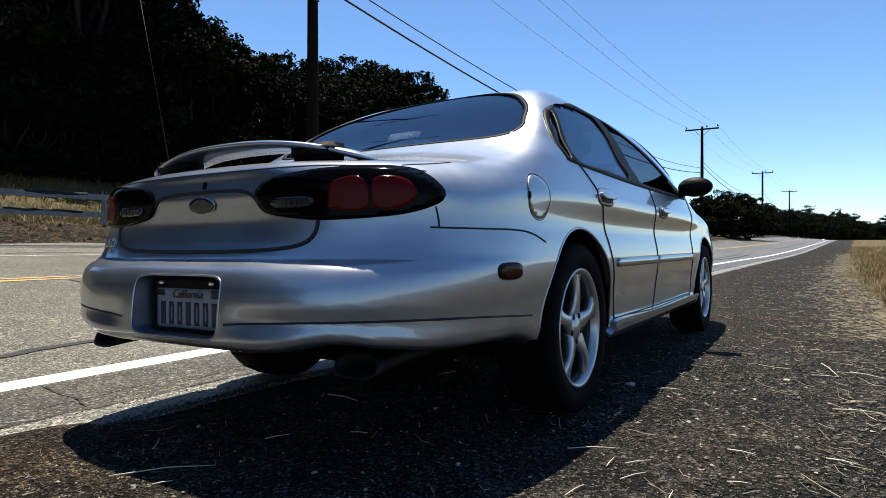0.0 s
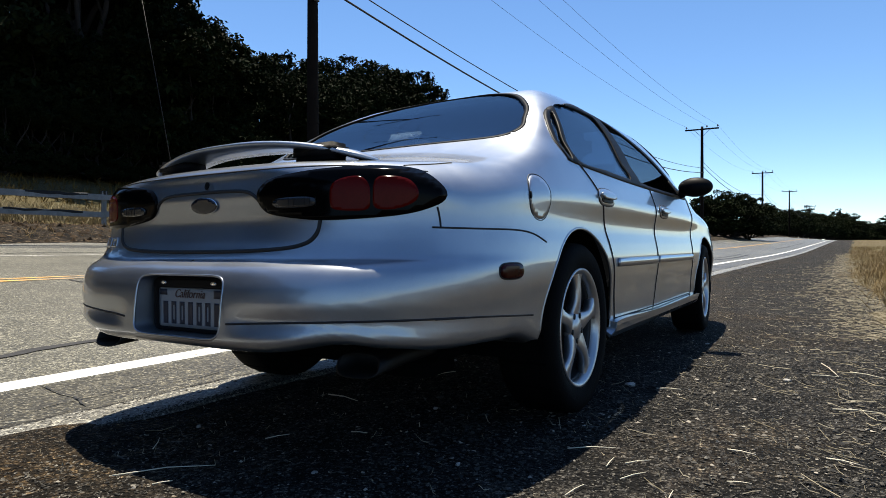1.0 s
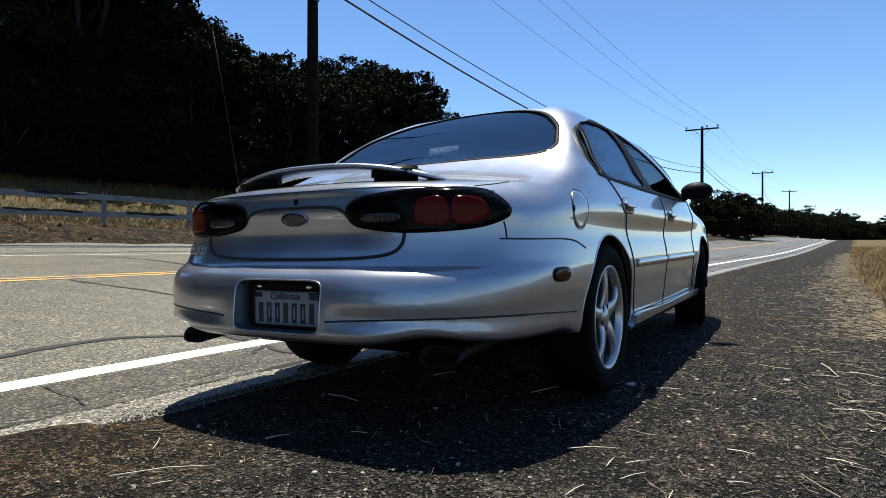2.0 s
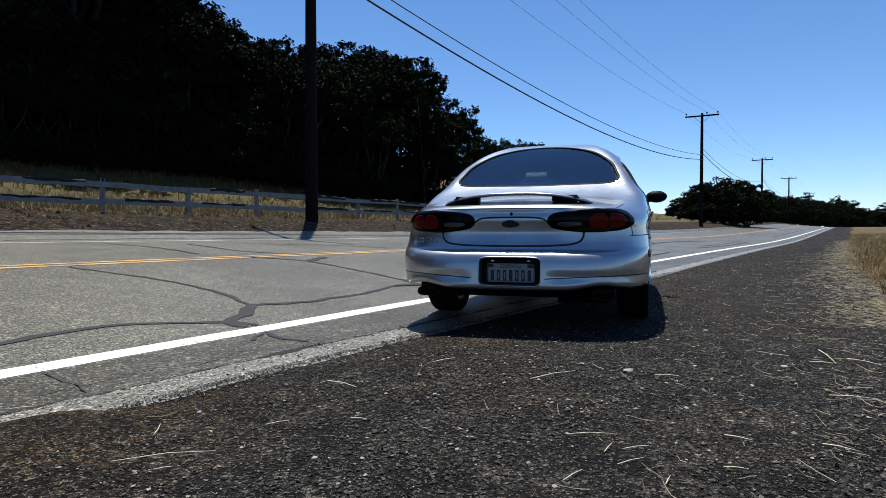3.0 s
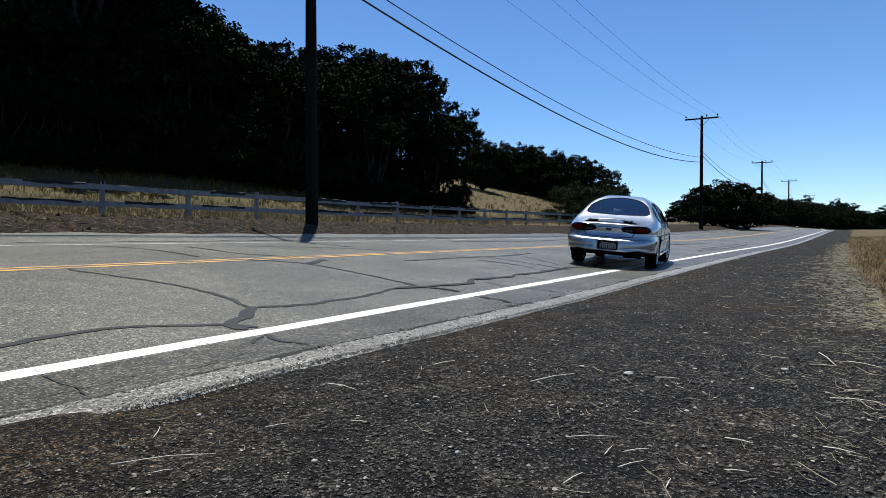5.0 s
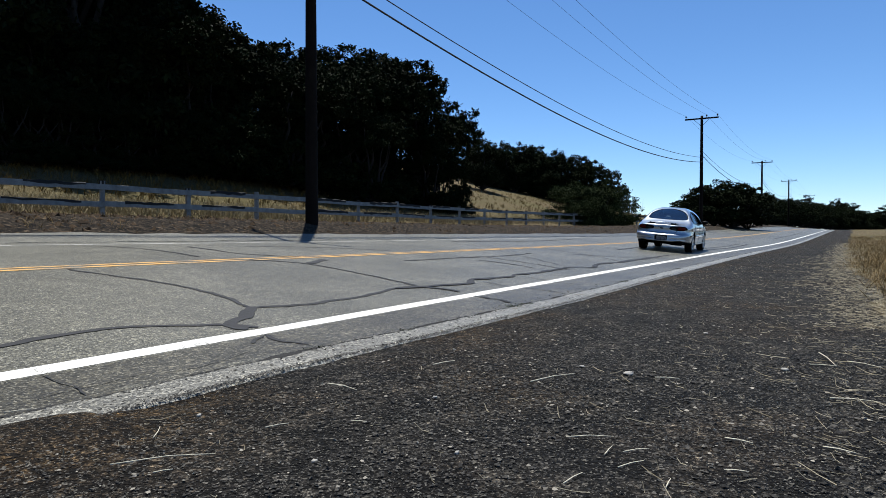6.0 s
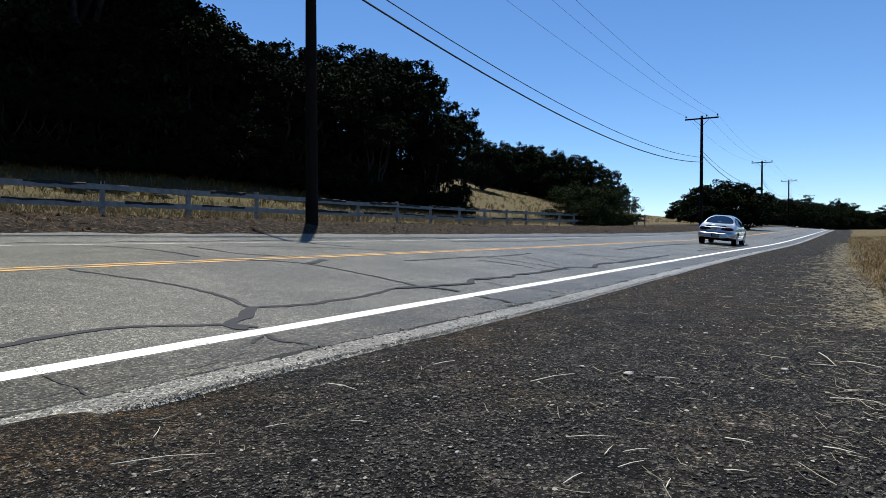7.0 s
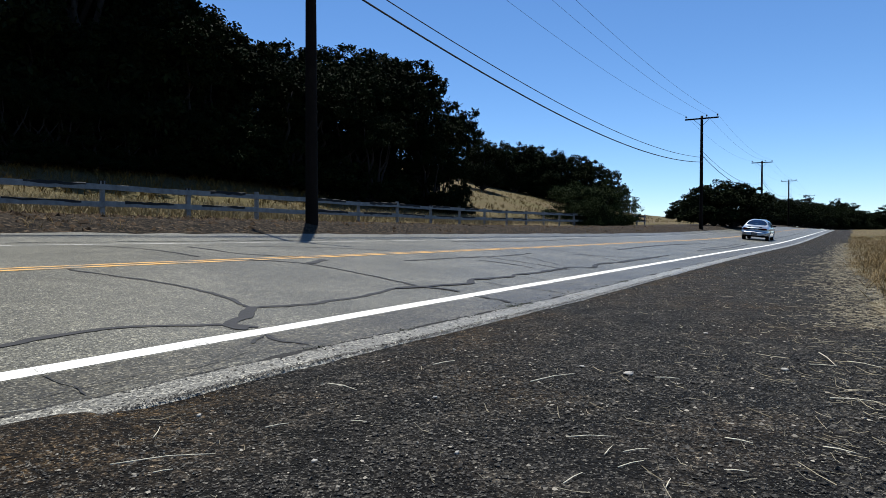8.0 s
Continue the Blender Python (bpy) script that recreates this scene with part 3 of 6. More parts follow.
def patch(name, axis, outer, holes, lift, thick, mat, parent, label="", res=0.012, sign=1, flat=None):
    """A piece that follows the skin (or stands in an upright plane across the car) inside an outline in plan, lifted off it and with its own thickness."""
    lo, hi = outer.min(0) - res, outer.max(0) + res
    na, nb = int((hi[0] - lo[0]) / res) + 2, int((hi[1] - lo[1]) / res) + 2
    ga, gb = np.meshgrid(np.linspace(lo[0], hi[0], na), np.linspace(lo[1], hi[1], nb), indexing="ij")
    P = np.stack([ga.ravel(), gb.ravel()], -1)
    F = np.array(grid_faces(na, nb))
    C = P[F].mean(1)
    keep = inside(outer, C)
    for hpoly in holes:
        keep &= ~inside(hpoly, C)
    F = F[keep]
    if not len(F):
        return None
    used, inv = np.unique(F, return_inverse=True)
    F, P = inv.reshape(F.shape), P[used]
    count = {}
    for f in F:
        for k in range(4):
            e = (int(f[k]), int(f[(k + 1) % 4]))
            count[e] = count.get(e, 0) + 1
    rim = [e for e in count if (e[1], e[0]) not in count]
    ids = sorted({i for e in rim for i in e})
    P[ids] = nearest([outer, *holes], P[ids])
    if flat is None:
        S = skin(axis, P[:, 0], P[:, 1], sign)
        N = normal_at(S)
    else:
        S = np.stack([P[:, 0], np.full(len(P), flat), P[:, 1]], -1)
        N = np.tile((0.0, -1.0, 0.0), (len(P), 1))
    top, low = S + N * lift, S + N * (lift - thick)
    n = len(P)
    faces = [tuple(int(i) for i in f) for f in F]
    flip = np.dot(np.cross(top[F[:, 1]] - top[F[:, 0]], top[F[:, 3]] - top[F[:, 0]]).sum(0), N.sum(0)) < 0
    if flip:
        faces, rim = [f[::-1] for f in faces], [e[::-1] for e in rim]
    allf = faces + [tuple(i + n for i in f[::-1]) for f in faces] + [(b, a, a + n, b + n) for a, b in rim]
    return part(name, mesh_of(name, np.concatenate([top, low]), allf, mat, False if thick > 0.02 else True), parent, label)


def tube(path, r, sides=6, closed=False):
    """Vertices and faces of a round bar along points."""
    P = [Vector(p) for p in path]
    verts, faces, n = [], [], len(P)
    up = Vector((0, 0, 1))
    for i, p in enumerate(P):
        d = (P[(i + 1) % n] - P[i - 1]) if closed else (P[min(i + 1, n - 1)] - P[max(i - 1, 0)])
        d.normalize()
        s = d.cross(up)
        s = s.normalized() if s.length > 1e-4 else Vector((1, 0, 0))
        w = s.cross(d)
        rad = r(i / max(1, n - 1)) if callable(r) else r
        for k in range(sides):
            a = 2 * math.pi * k / sides
            verts.append(p + (s * math.cos(a) + w * math.sin(a)) * rad)
    for i in range(n if closed else n - 1):
        for k in range(sides):
            a, b = i * sides, ((i + 1) % n) * sides
            faces.append((a + k, a + (k + 1) % sides, b + (k + 1) % sides, b + k))
    if not closed:
        faces += [tuple(range(sides))[::-1], tuple((n - 1) * sides + k for k in range(sides))]
    return verts, faces


def seam(name, axis, pts, width, parent, sign=1, closed=False, mat=None, lift=0.0, label="", smooth_path=True):
    """A thin line that runs on the skin: a panel gap, a seal or a bead."""
    K = np.array(pts, float)
    if smooth_path and not closed:
        out = []
        m = len(K)
        for i in range(m - 1):
            a, b, c, d = K[max(0, i - 1)], K[i], K[i + 1], K[min(m - 1, i + 2)]
            for t in np.arange(10) / 10:
                out.append(0.5 * (2 * b + (c - a) * t + (2 * a - 5 * b + 4 * c - d) * t * t + (3 * b - a - 3 * c + d) * t ** 3))
        K = np.array(out + [K[-1]])
    S = skin(axis, K[:, 0], K[:, 1], sign)
    S = S + normal_at(S) * lift
    v, f = tube(S, width / 2, 6, closed)
    return part(name, mesh_of(name, v, f, mat or SEAM, True), parent, label)


def loft_skin():
    """The whole skin as one net of quads round the car's long axis."""
    around, y0, y1, zc = 264, -0.72, 3.2, 0.60
    rows = [("rear", a) for a in np.linspace(0.008, math.pi / 2, 84)[:-1]] + [("mid", y) for y in np.linspace(y0, y1, 190)] + [("front", a) for a in np.linspace(math.pi / 2, 0.02, 30)[1:]]
    th = np.linspace(0, 2 * math.pi, around, endpoint=False)
    O, D = [], []
    for kind, q in rows:
        y = q if kind == "mid" else (y0 if kind == "rear" else y1)
        s, c = (1, 0) if kind == "mid" else (math.sin(q), math.cos(q) * (-1 if kind == "rear" else 1))
        for a in th:
            O.append((0, y, zc))
            D.append((math.sin(a) * s, c, -math.cos(a) * s))
    O, D = np.array(O), np.array(D)
    r = root(lambda t: body_f(O[:, 0] + D[:, 0] * t, O[:, 1] + D[:, 1] * t, O[:, 2] + D[:, 2] * t), np.full(len(O), 2.2), np.full(len(O), 0.02))
    V = O + D * r[:, None]
    n = len(rows)
    F = np.array([(i * around + k, i * around + (k + 1) % around, (i + 1) * around + (k + 1) % around, (i + 1) * around + k) for i in range(n - 1) for k in range(around)])
    caps = [tuple(range(around)), tuple((n - 1) * around + k for k in range(around))[::-1]]
    return V, F, caps


WHEELS = [(-0.735, 0.0), (0.735, 0.0), (-0.745, 2.756), (0.745, 2.756)]
R_TYRE, Z_HUB, R_ARCH = 0.325, 0.325, 0.375
QUARTER = closed_curve([(-0.048, 0.985), (-0.015, 0.972), (0.06, 1.085), (0.155, 1.20), (0.135, 1.200), (0.04, 1.132), (-0.036, 1.04)])
REAR_DOOR = closed_curve([(0.04, 0.968), (0.35, 0.957), (0.70, 0.955), (0.765, 0.968), (0.80, 1.06), (0.86, 1.18), (0.895, 1.29), (0.86, 1.315), (0.65, 1.312), (0.4, 1.283), (0.22, 1.233), (0.09, 1.085)])
FRONT_DOOR = closed_curve([(0.95, 0.957), (1.4, 0.950), (2.05, 0.957), (2.1, 0.972), (1.95, 1.06), (1.7, 1.17), (1.45, 1.255), (1.2, 1.312), (1.05, 1.325), (1.02, 1.28), (0.985, 1.12), (0.94, 1.0)])
DLO = closed_curve([(-0.070, 0.975), (-0.01, 0.953), (0.5, 0.937), (1.2, 0.934), (1.8, 0.937), (2.2, 0.950), (2.22, 0.968), (2.0, 1.09), (1.75, 1.20), (1.48, 1.282), (1.2, 1.338), (0.95, 1.345), (0.65, 1.335), (0.3, 1.260), (0.125, 1.206), (0.018, 1.131), (-0.061, 1.04)])
BACKLIGHT = closed_curve([(0, -0.225), (0.3, -0.20), (0.545, -0.152), (0.618, -0.08), (0.600, 0.01), (0.545, 0.145), (0.36, 0.365), (0, 0.51), (-0.36, 0.365), (-0.545, 0.145), (-0.600, 0.01), (-0.618, -0.08), (-0.545, -0.152), (-0.3, -0.20)])
PLATE_HOLE = even(oval(0.012, 0.470, 0.196, 0.088, 8, 240), 120)
WINDSHIELD = oval(0, 2.12, 0.66, 0.42, 3.0, 100, 0.10)


def cut_skin(V, F):
    """Openings for the glass and the wheel arches, their edges drawn onto the outlines."""
    C = V[F].mean(1)
    gone = np.zeros(len(F), bool)
    jobs = []
    for sgn in (-1, 1):
        for poly in (QUARTER, REAR_DOOR, FRONT_DOOR):
            jobs.append(("x", sgn, poly, (C[:, 0] * sgn > 0.35)))
        for _, wy in WHEELS[::2]:
            a = np.linspace(0, 2 * math.pi, 90, endpoint=False)
            arch = np.stack([wy - 0.03 + R_ARCH * np.cos(a) * 1.04, Z_HUB + 0.005 + R_ARCH * np.sin(a)], -1)
            jobs.append(("x", sgn, arch, (C[:, 0] * sgn > 0.50)))
    jobs.append(("z", 1, BACKLIGHT, (C[:, 2] > 0.95) & (C[:, 1] < 0.95)))
    jobs.append(("y", 1, PLATE_HOLE, C[:, 1] < -1.0))
    jobs.append(("z", 1, WINDSHIELD, (C[:, 2] > 0.95) & (C[:, 1] > 1.5)))
    for axis, sgn, poly, where in jobs:
        cols = {"x": (1, 2), "y": (0, 2), "z": (0, 1)}[axis]
        hit = np.zeros(len(F), bool)
        idx = np.nonzero(where)[0]
        hit[idx] = inside(poly, C[idx][:, cols])
        gone |= hit
        ring = np.intersect1d(np.unique(F[hit]), np.unique(F[~hit & where]))
        if not len(ring):
            continue
        q = nearest([poly], V[ring][:, cols])
        S = skin(axis, q[:, 0], np.maximum(q[:, 1], 0.26) if axis == "x" else q[:, 1], sgn)
        V[ring] = S
    return V, F[~gone]


def make_body(car):
    V, F, caps = loft_skin()
    V, F = cut_skin(V, F)
    body = part("body", mesh_of("body", V, [tuple(int(i) for i in f[::-1]) for f in F] + [c[::-1] for c in caps], PAINT, True), car, "silver-white painted sedan body shell")
    body.data.normals_split_custom_set_from_vertices([tuple(q) for q in normal_at(V)])
    return body


def make_glass(car):
    patch("rear_window", "z", grown(BACKLIGHT, 0.006), [], -0.004, 0.004, REAR_GLASS, car, "dark tinted oval rear window", res=0.03).visible_shadow = False
    patch("windshield", "z", grown(WINDSHIELD, 0.006), [], -0.004, 0.004, SIDE_GLASS, car, "windshield glass", res=0.04)
    patch("rear_window_seal", "z", grown(BACKLIGHT, 0.013), [grown(BACKLIGHT, -0.006)], 0.002, 0.008, BLACK_PLASTIC, car, "black rubber window seal", res=0.014)
    patch("windshield_seal", "z", grown(WINDSHIELD, 0.02), [grown(WINDSHIELD, -0.02)], 0.003, 0.008, BLACK_PLASTIC, car, "black rubber window seal", res=0.02)
    for s in (-1, 1):
        for nm, poly in (("quarter_window", QUARTER), ("rear_door_window", REAR_DOOR), ("front_door_window", FRONT_DOOR)):
            if nm == "front_door_window" and s > 0:
                continue                                    # wound down
            patch(nm, "x", grown(poly, 0.006), [], -0.006, 0.004, SIDE_GLASS, car, "dark tinted side glass", res=0.03, sign=s)
        patch("window_trim", "x", DLO, [grown(p, -0.003) for p in (QUARTER, REAR_DOOR, FRONT_DOOR)], 0.003, 0.010, BLACK_PLASTIC, car, "black window trim and pillars", res=0.012, sign=s)


def lamp_outline(s):
    K = np.array([(0.236, 0.784), (0.255, 0.748), (0.31, 0.728), (0.47, 0.711), (0.655, 0.72), (0.735, 0.748), (0.752, 0.786), (0.71, 0.832), (0.645, 0.853), (0.48, 0.852), (0.305, 0.838), (0.25, 0.815)])
    return closed_curve(K * (s, 1), 130)


def make_rear(car):
    for s in (-1, 1):
        lamp = patch("tail_lamp", "y", lamp_outline(s), [], 0.006, 0.02, BLACK_GLOSS, car, "smoked oval tail lamp", res=0.014)
        for K in (np.array([(0.492, 0.768), (0.500, 0.742), (0.545, 0.735), (0.592, 0.738), (0.600, 0.765), (0.596, 0.806), (0.57, 0.826), (0.525, 0.822), (0.497, 0.806)]),
                  np.array([(0.612, 0.742), (0.655, 0.738), (0.694, 0.756), (0.704, 0.785), (0.688, 0.812), (0.655, 0.824), (0.615, 0.820), (0.607, 0.78)])):
            patch("red_lens", "y", closed_curve(K * (s, 1), 90), [], 0.0075, 0.004, RED_LENS, lamp, "dark red brake light lens", res=0.006)
        patch("reversing_lens", "y", oval(0.375 * s, 0.763, 0.076, 0.015, 3), [], 0.010, 0.006, CLEAR_LENS, lamp, "clear reversing light lens", res=0.008)
        for k in range(6):
            seam("lens_rib", "y", [((0.36 + 0.018 * k) * s, 0.751), ((0.36 + 0.018 * k) * s, 0.776)], 0.002, lamp, mat=BLACK_PLASTIC, lift=0.010)
        mk = patch("side_marker", "x", oval(-0.640, 0.563, 0.062, 0.022, 3), [], 0.005, 0.012, DARK_RED_LENS, car, "dark red side marker light", res=0.01, sign=s)
        seam("marker_rim", "x", oval(-0.640, 0.563, 0.065, 0.024, 3), 0.005, mk, s, True)
    # trunk lid gap: an arch between the lamps that runs down to the bumper
    gap = [(-0.46, 0.715), (-0.452, 0.675), (-0.42, 0.648), (-0.34, 0.634), (-0.15, 0.627), (0.15, 0.627), (0.34, 0.634), (0.42, 0.648), (0.452, 0.675), (0.46, 0.715)]
    seam("trunk_gap", "y", gap, 0.014, car, lift=-0.001)
    seam("trunk_gap", "y", [(-0.245, 0.765), (-0.215, 0.792), (-0.16, 0.806), (0, 0.809), (0.16, 0.806), (0.215, 0.792), (0.245, 0.765)], 0.012, car, lift=-0.001)
    seam("lip_gap", "y", [(-0.70, 0.845), (-0.5, 0.862), (-0.2, 0.866), (0.2, 0.866), (0.5, 0.862), (0.70, 0.845)], 0.006, car, lift=-0.001)
    bd = patch("badge", "y", oval(0, 0.768, 0.060, 0.024, 2), [], 0.007, 0.008, BADGE_BLUE, car, "dark oval maker's badge", res=0.008)
    seam("badge_rim", "y", oval(0, 0.768, 0.060, 0.024, 2, 48), 0.0035, bd, closed=True, mat=CHROME, lift=0.005)
    patch("keyhole", "y", oval(0.005, 0.830, 0.009, 0.012, 2, 20), [], 0.004, 0.006, BLACK_PLASTIC, car, "black trunk lock", res=0.004)
    for k in range(3):
        c = -0.632 + 0.062 * k
        a, b = 0.024, 0.017
        ring = np.array([(c - a, 0.662 - b), (c + a, 0.662 - b), (c + a, 0.662 + b), (c - a, 0.662 + b)])
        patch("letter_bar", "y", ring, [np.array([(c - a * .45, 0.662 - b * .3), (c + a * .45, 0.662 - b * .3), (c + a * .45, 0.662 + b * .3), (c - a * .45, 0.662 + b * .3)])] if k != 1 else [], 0.004, 0.004, PAINT, car, "plain raised metal emblem bar", res=0.006)
    seam("bumper_line", "y", [(0.235, 0.428), (0.45, 0.440), (0.62, 0.446), (0.74, 0.446), (0.80, 0.442)], 0.007, car, lift=-0.001)
    seam("bumper_line", "y", [(-0.80, 0.442), (-0.74, 0.446), (-0.62, 0.446), (-0.45, 0.440), (-0.235, 0.428)], 0.007, car, lift=-0.001)
    for s in (-1, 1):
        seam("bumper_gap", "x", [(-0.892, 0.689), (-0.784, 0.687), (-0.582, 0.686), (-0.477, 0.676), (-0.39, 0.65)], 0.006, car, s)
        seam("bumper_gap", "y", [(0.738 * s, 0.745), (0.742 * s, 0.72), (0.746 * s, 0.69)], 0.006, car)
        seam("bumper_line", "x", [(-0.93, 0.444), (-0.80, 0.440), (-0.70, 0.434), (-0.60, 0.427), (-0.48, 0.418)], 0.006, car, s)
        seam("trunk_side_gap", "z", [(0.645 * s, -0.90), (0.665 * s, -0.80), (0.68 * s, -0.70)], 0.005, car)
    # number plate deep in its painted recess, flat across the bumper
    deep = -1.108
    seam("plate_surround", "y", grown(PLATE_HOLE, 0.002), 0.008, car, closed=True, mat=PAINT, lift=-0.002, label="rounded painted rim of the plate recess")
    rim = skin("y", PLATE_HOLE[:, 0], PLATE_HOLE[:, 1]) + (0, 0.002, 0)
    back = even(oval(0.012, 0.470, 0.186, 0.083, 8, 240), 120)
    n = len(back)
    wall = np.concatenate([rim, np.stack([back[:, 0], np.full(n, deep), back[:, 1]], -1)])
    part("recess_wall", mesh_of("recess_wall", wall, [(k, n + k, n + (k + 1) % n, (k + 1) % n) for k in range(n)], PAINT, True), car, "painted wall of the plate recess")
    patch("plate_recess", "y", grown(back, 0.004), [], 0.002, 0.010, BLACK_PLASTIC, car, "black recess behind the number plate", res=0.012, flat=deep)
    hold = patch("plate_frame", "y", oval(0.014, 0.467, 0.172, 0.080, 14, 120), [oval(0.014, 0.458, 0.152, 0.060, 30, 120)], 0.014, 0.012, BLACK_PLASTIC, car, "black number plate frame", res=0.007, flat=deep)
    patch("number_plate", "y", np.array([(-0.140, 0.396), (0.168, 0.396), (0.168, 0.522), (-0.140, 0.522)]), [], 0.009, 0.004, PLATE_WHITE, hold, "white number plate with plain dark bars", res=0.02, flat=deep)
    for k in range(7):
        c = -0.105 + 0.0395 * k
        hole = [np.array([(c - 0.004, 0.420), (c + 0.004, 0.420), (c + 0.004, 0.464), (c - 0.004, 0.464)])] if k % 3 else []
        patch("plate_bar", "y", np.array([(c - 0.011, 0.408), (c + 0.011, 0.408), (c + 0.011, 0.476), (c - 0.011, 0.476)]), hole, 0.0105, 0.003, PLATE_BLUE, hold, res=0.0055, flat=deep)
    for c in (-0.102, 0.130):
        patch("plate_bolt", "y", oval(c, 0.534, 0.012, 0.006, 2, 16), [], 0.020, 0.008, CHROME, hold, res=0.004, flat=deep)
    patch("plate_sticker", "y", np.array([(0.120, 0.490), (0.164, 0.490), (0.164, 0.514), (0.120, 0.514)]), [], 0.0105, 0.003, PLATE_BLUE, hold, "dark blue corner sticker", res=0.01, flat=deep)
    patch("plate_sticker", "y", np.array([(-0.134, 0.495), (-0.098, 0.495), (-0.098, 0.513), (-0.134, 0.513)]), [], 0.0105, 0.003, PLATE_BLUE, hold, "dark corner sticker", res=0.01, flat=deep)
    txt = bpy.data.curves.new("plate_script", "FONT")
    txt.body, txt.size, txt.align_x, txt.extrude, txt.shear = "California", 0.036, "CENTER", 0.0006, 0.35
    tmp = bpy.data.objects.new("tmp", txt)
    scene.collection.objects.link(tmp)
    me = bpy.data.meshes.new_from_object(tmp.evaluated_get(bpy.context.evaluated_depsgraph_get()))
    bpy.data.objects.remove(tmp)
    me.materials.clear()
    me.materials.append(PLATE_RED)
    tp = part("plate_script", me, hold, "dark state name script")
    tp.matrix_basis = pose(0.010, deep - 0.0115, 0.489, 90, 0, 0)


def make_spoiler(car):
    xs = np.linspace(-0.515, 0.515, 61)
    sec = [(-0.075, 0.0), (-0.06, 0.010), (-0.02, 0.017), (0.03, 0.015), (0.07, 0.004), (0.075, -0.002), (0.03, -0.007), (-0.03, -0.008), (-0.065, -0.006)]
    verts, faces = [], []
    for x in xs:
        e = abs(x) / 0.515
        zc = 0.887 + 0.068 * (1 - e ** 2.6)
        yc = -0.915 + 0.10 * e ** 2.2
        sc = 1.0 if e < 0.85 else max(0.15, 1 - ((e - 0.85) / 0.15) ** 2 * 0.85)
        for a, b in sec:
            verts.append((x, yc + a * sc, zc + b * sc - 0.012 * a / 0.075 * 0.5))
    k = len(sec)
    for i in range(len(xs) - 1):
        for j in range(k):
            faces.append((i * k + j, (i + 1) * k + j, (i + 1) * k + (j + 1) % k, i * k + (j + 1) % k))
    faces += [tuple(range(k)), tuple((len(xs) - 1) * k + j for j in range(k))[::-1]]
    sp = part("spoiler", mesh_of("spoiler", verts, faces, PAINT, True), car, "arched painted rear spoiler wing")
    for s in (-1, 1):
        bm = bmesh.new()
        bmesh.ops.create_cube(bm, size=1, matrix=pose(0.33 * s, -0.89, 0.925) @ Matrix.Diagonal((0.17, 0.085, 0.05, 1)))
        bmesh.ops.bevel(bm, geom=bm.edges[:], offset=0.012, segments=2, affect="EDGES")
        part("spoiler_foot", bm_mesh("spoiler_foot", bm, BLACK_PLASTIC), sp)


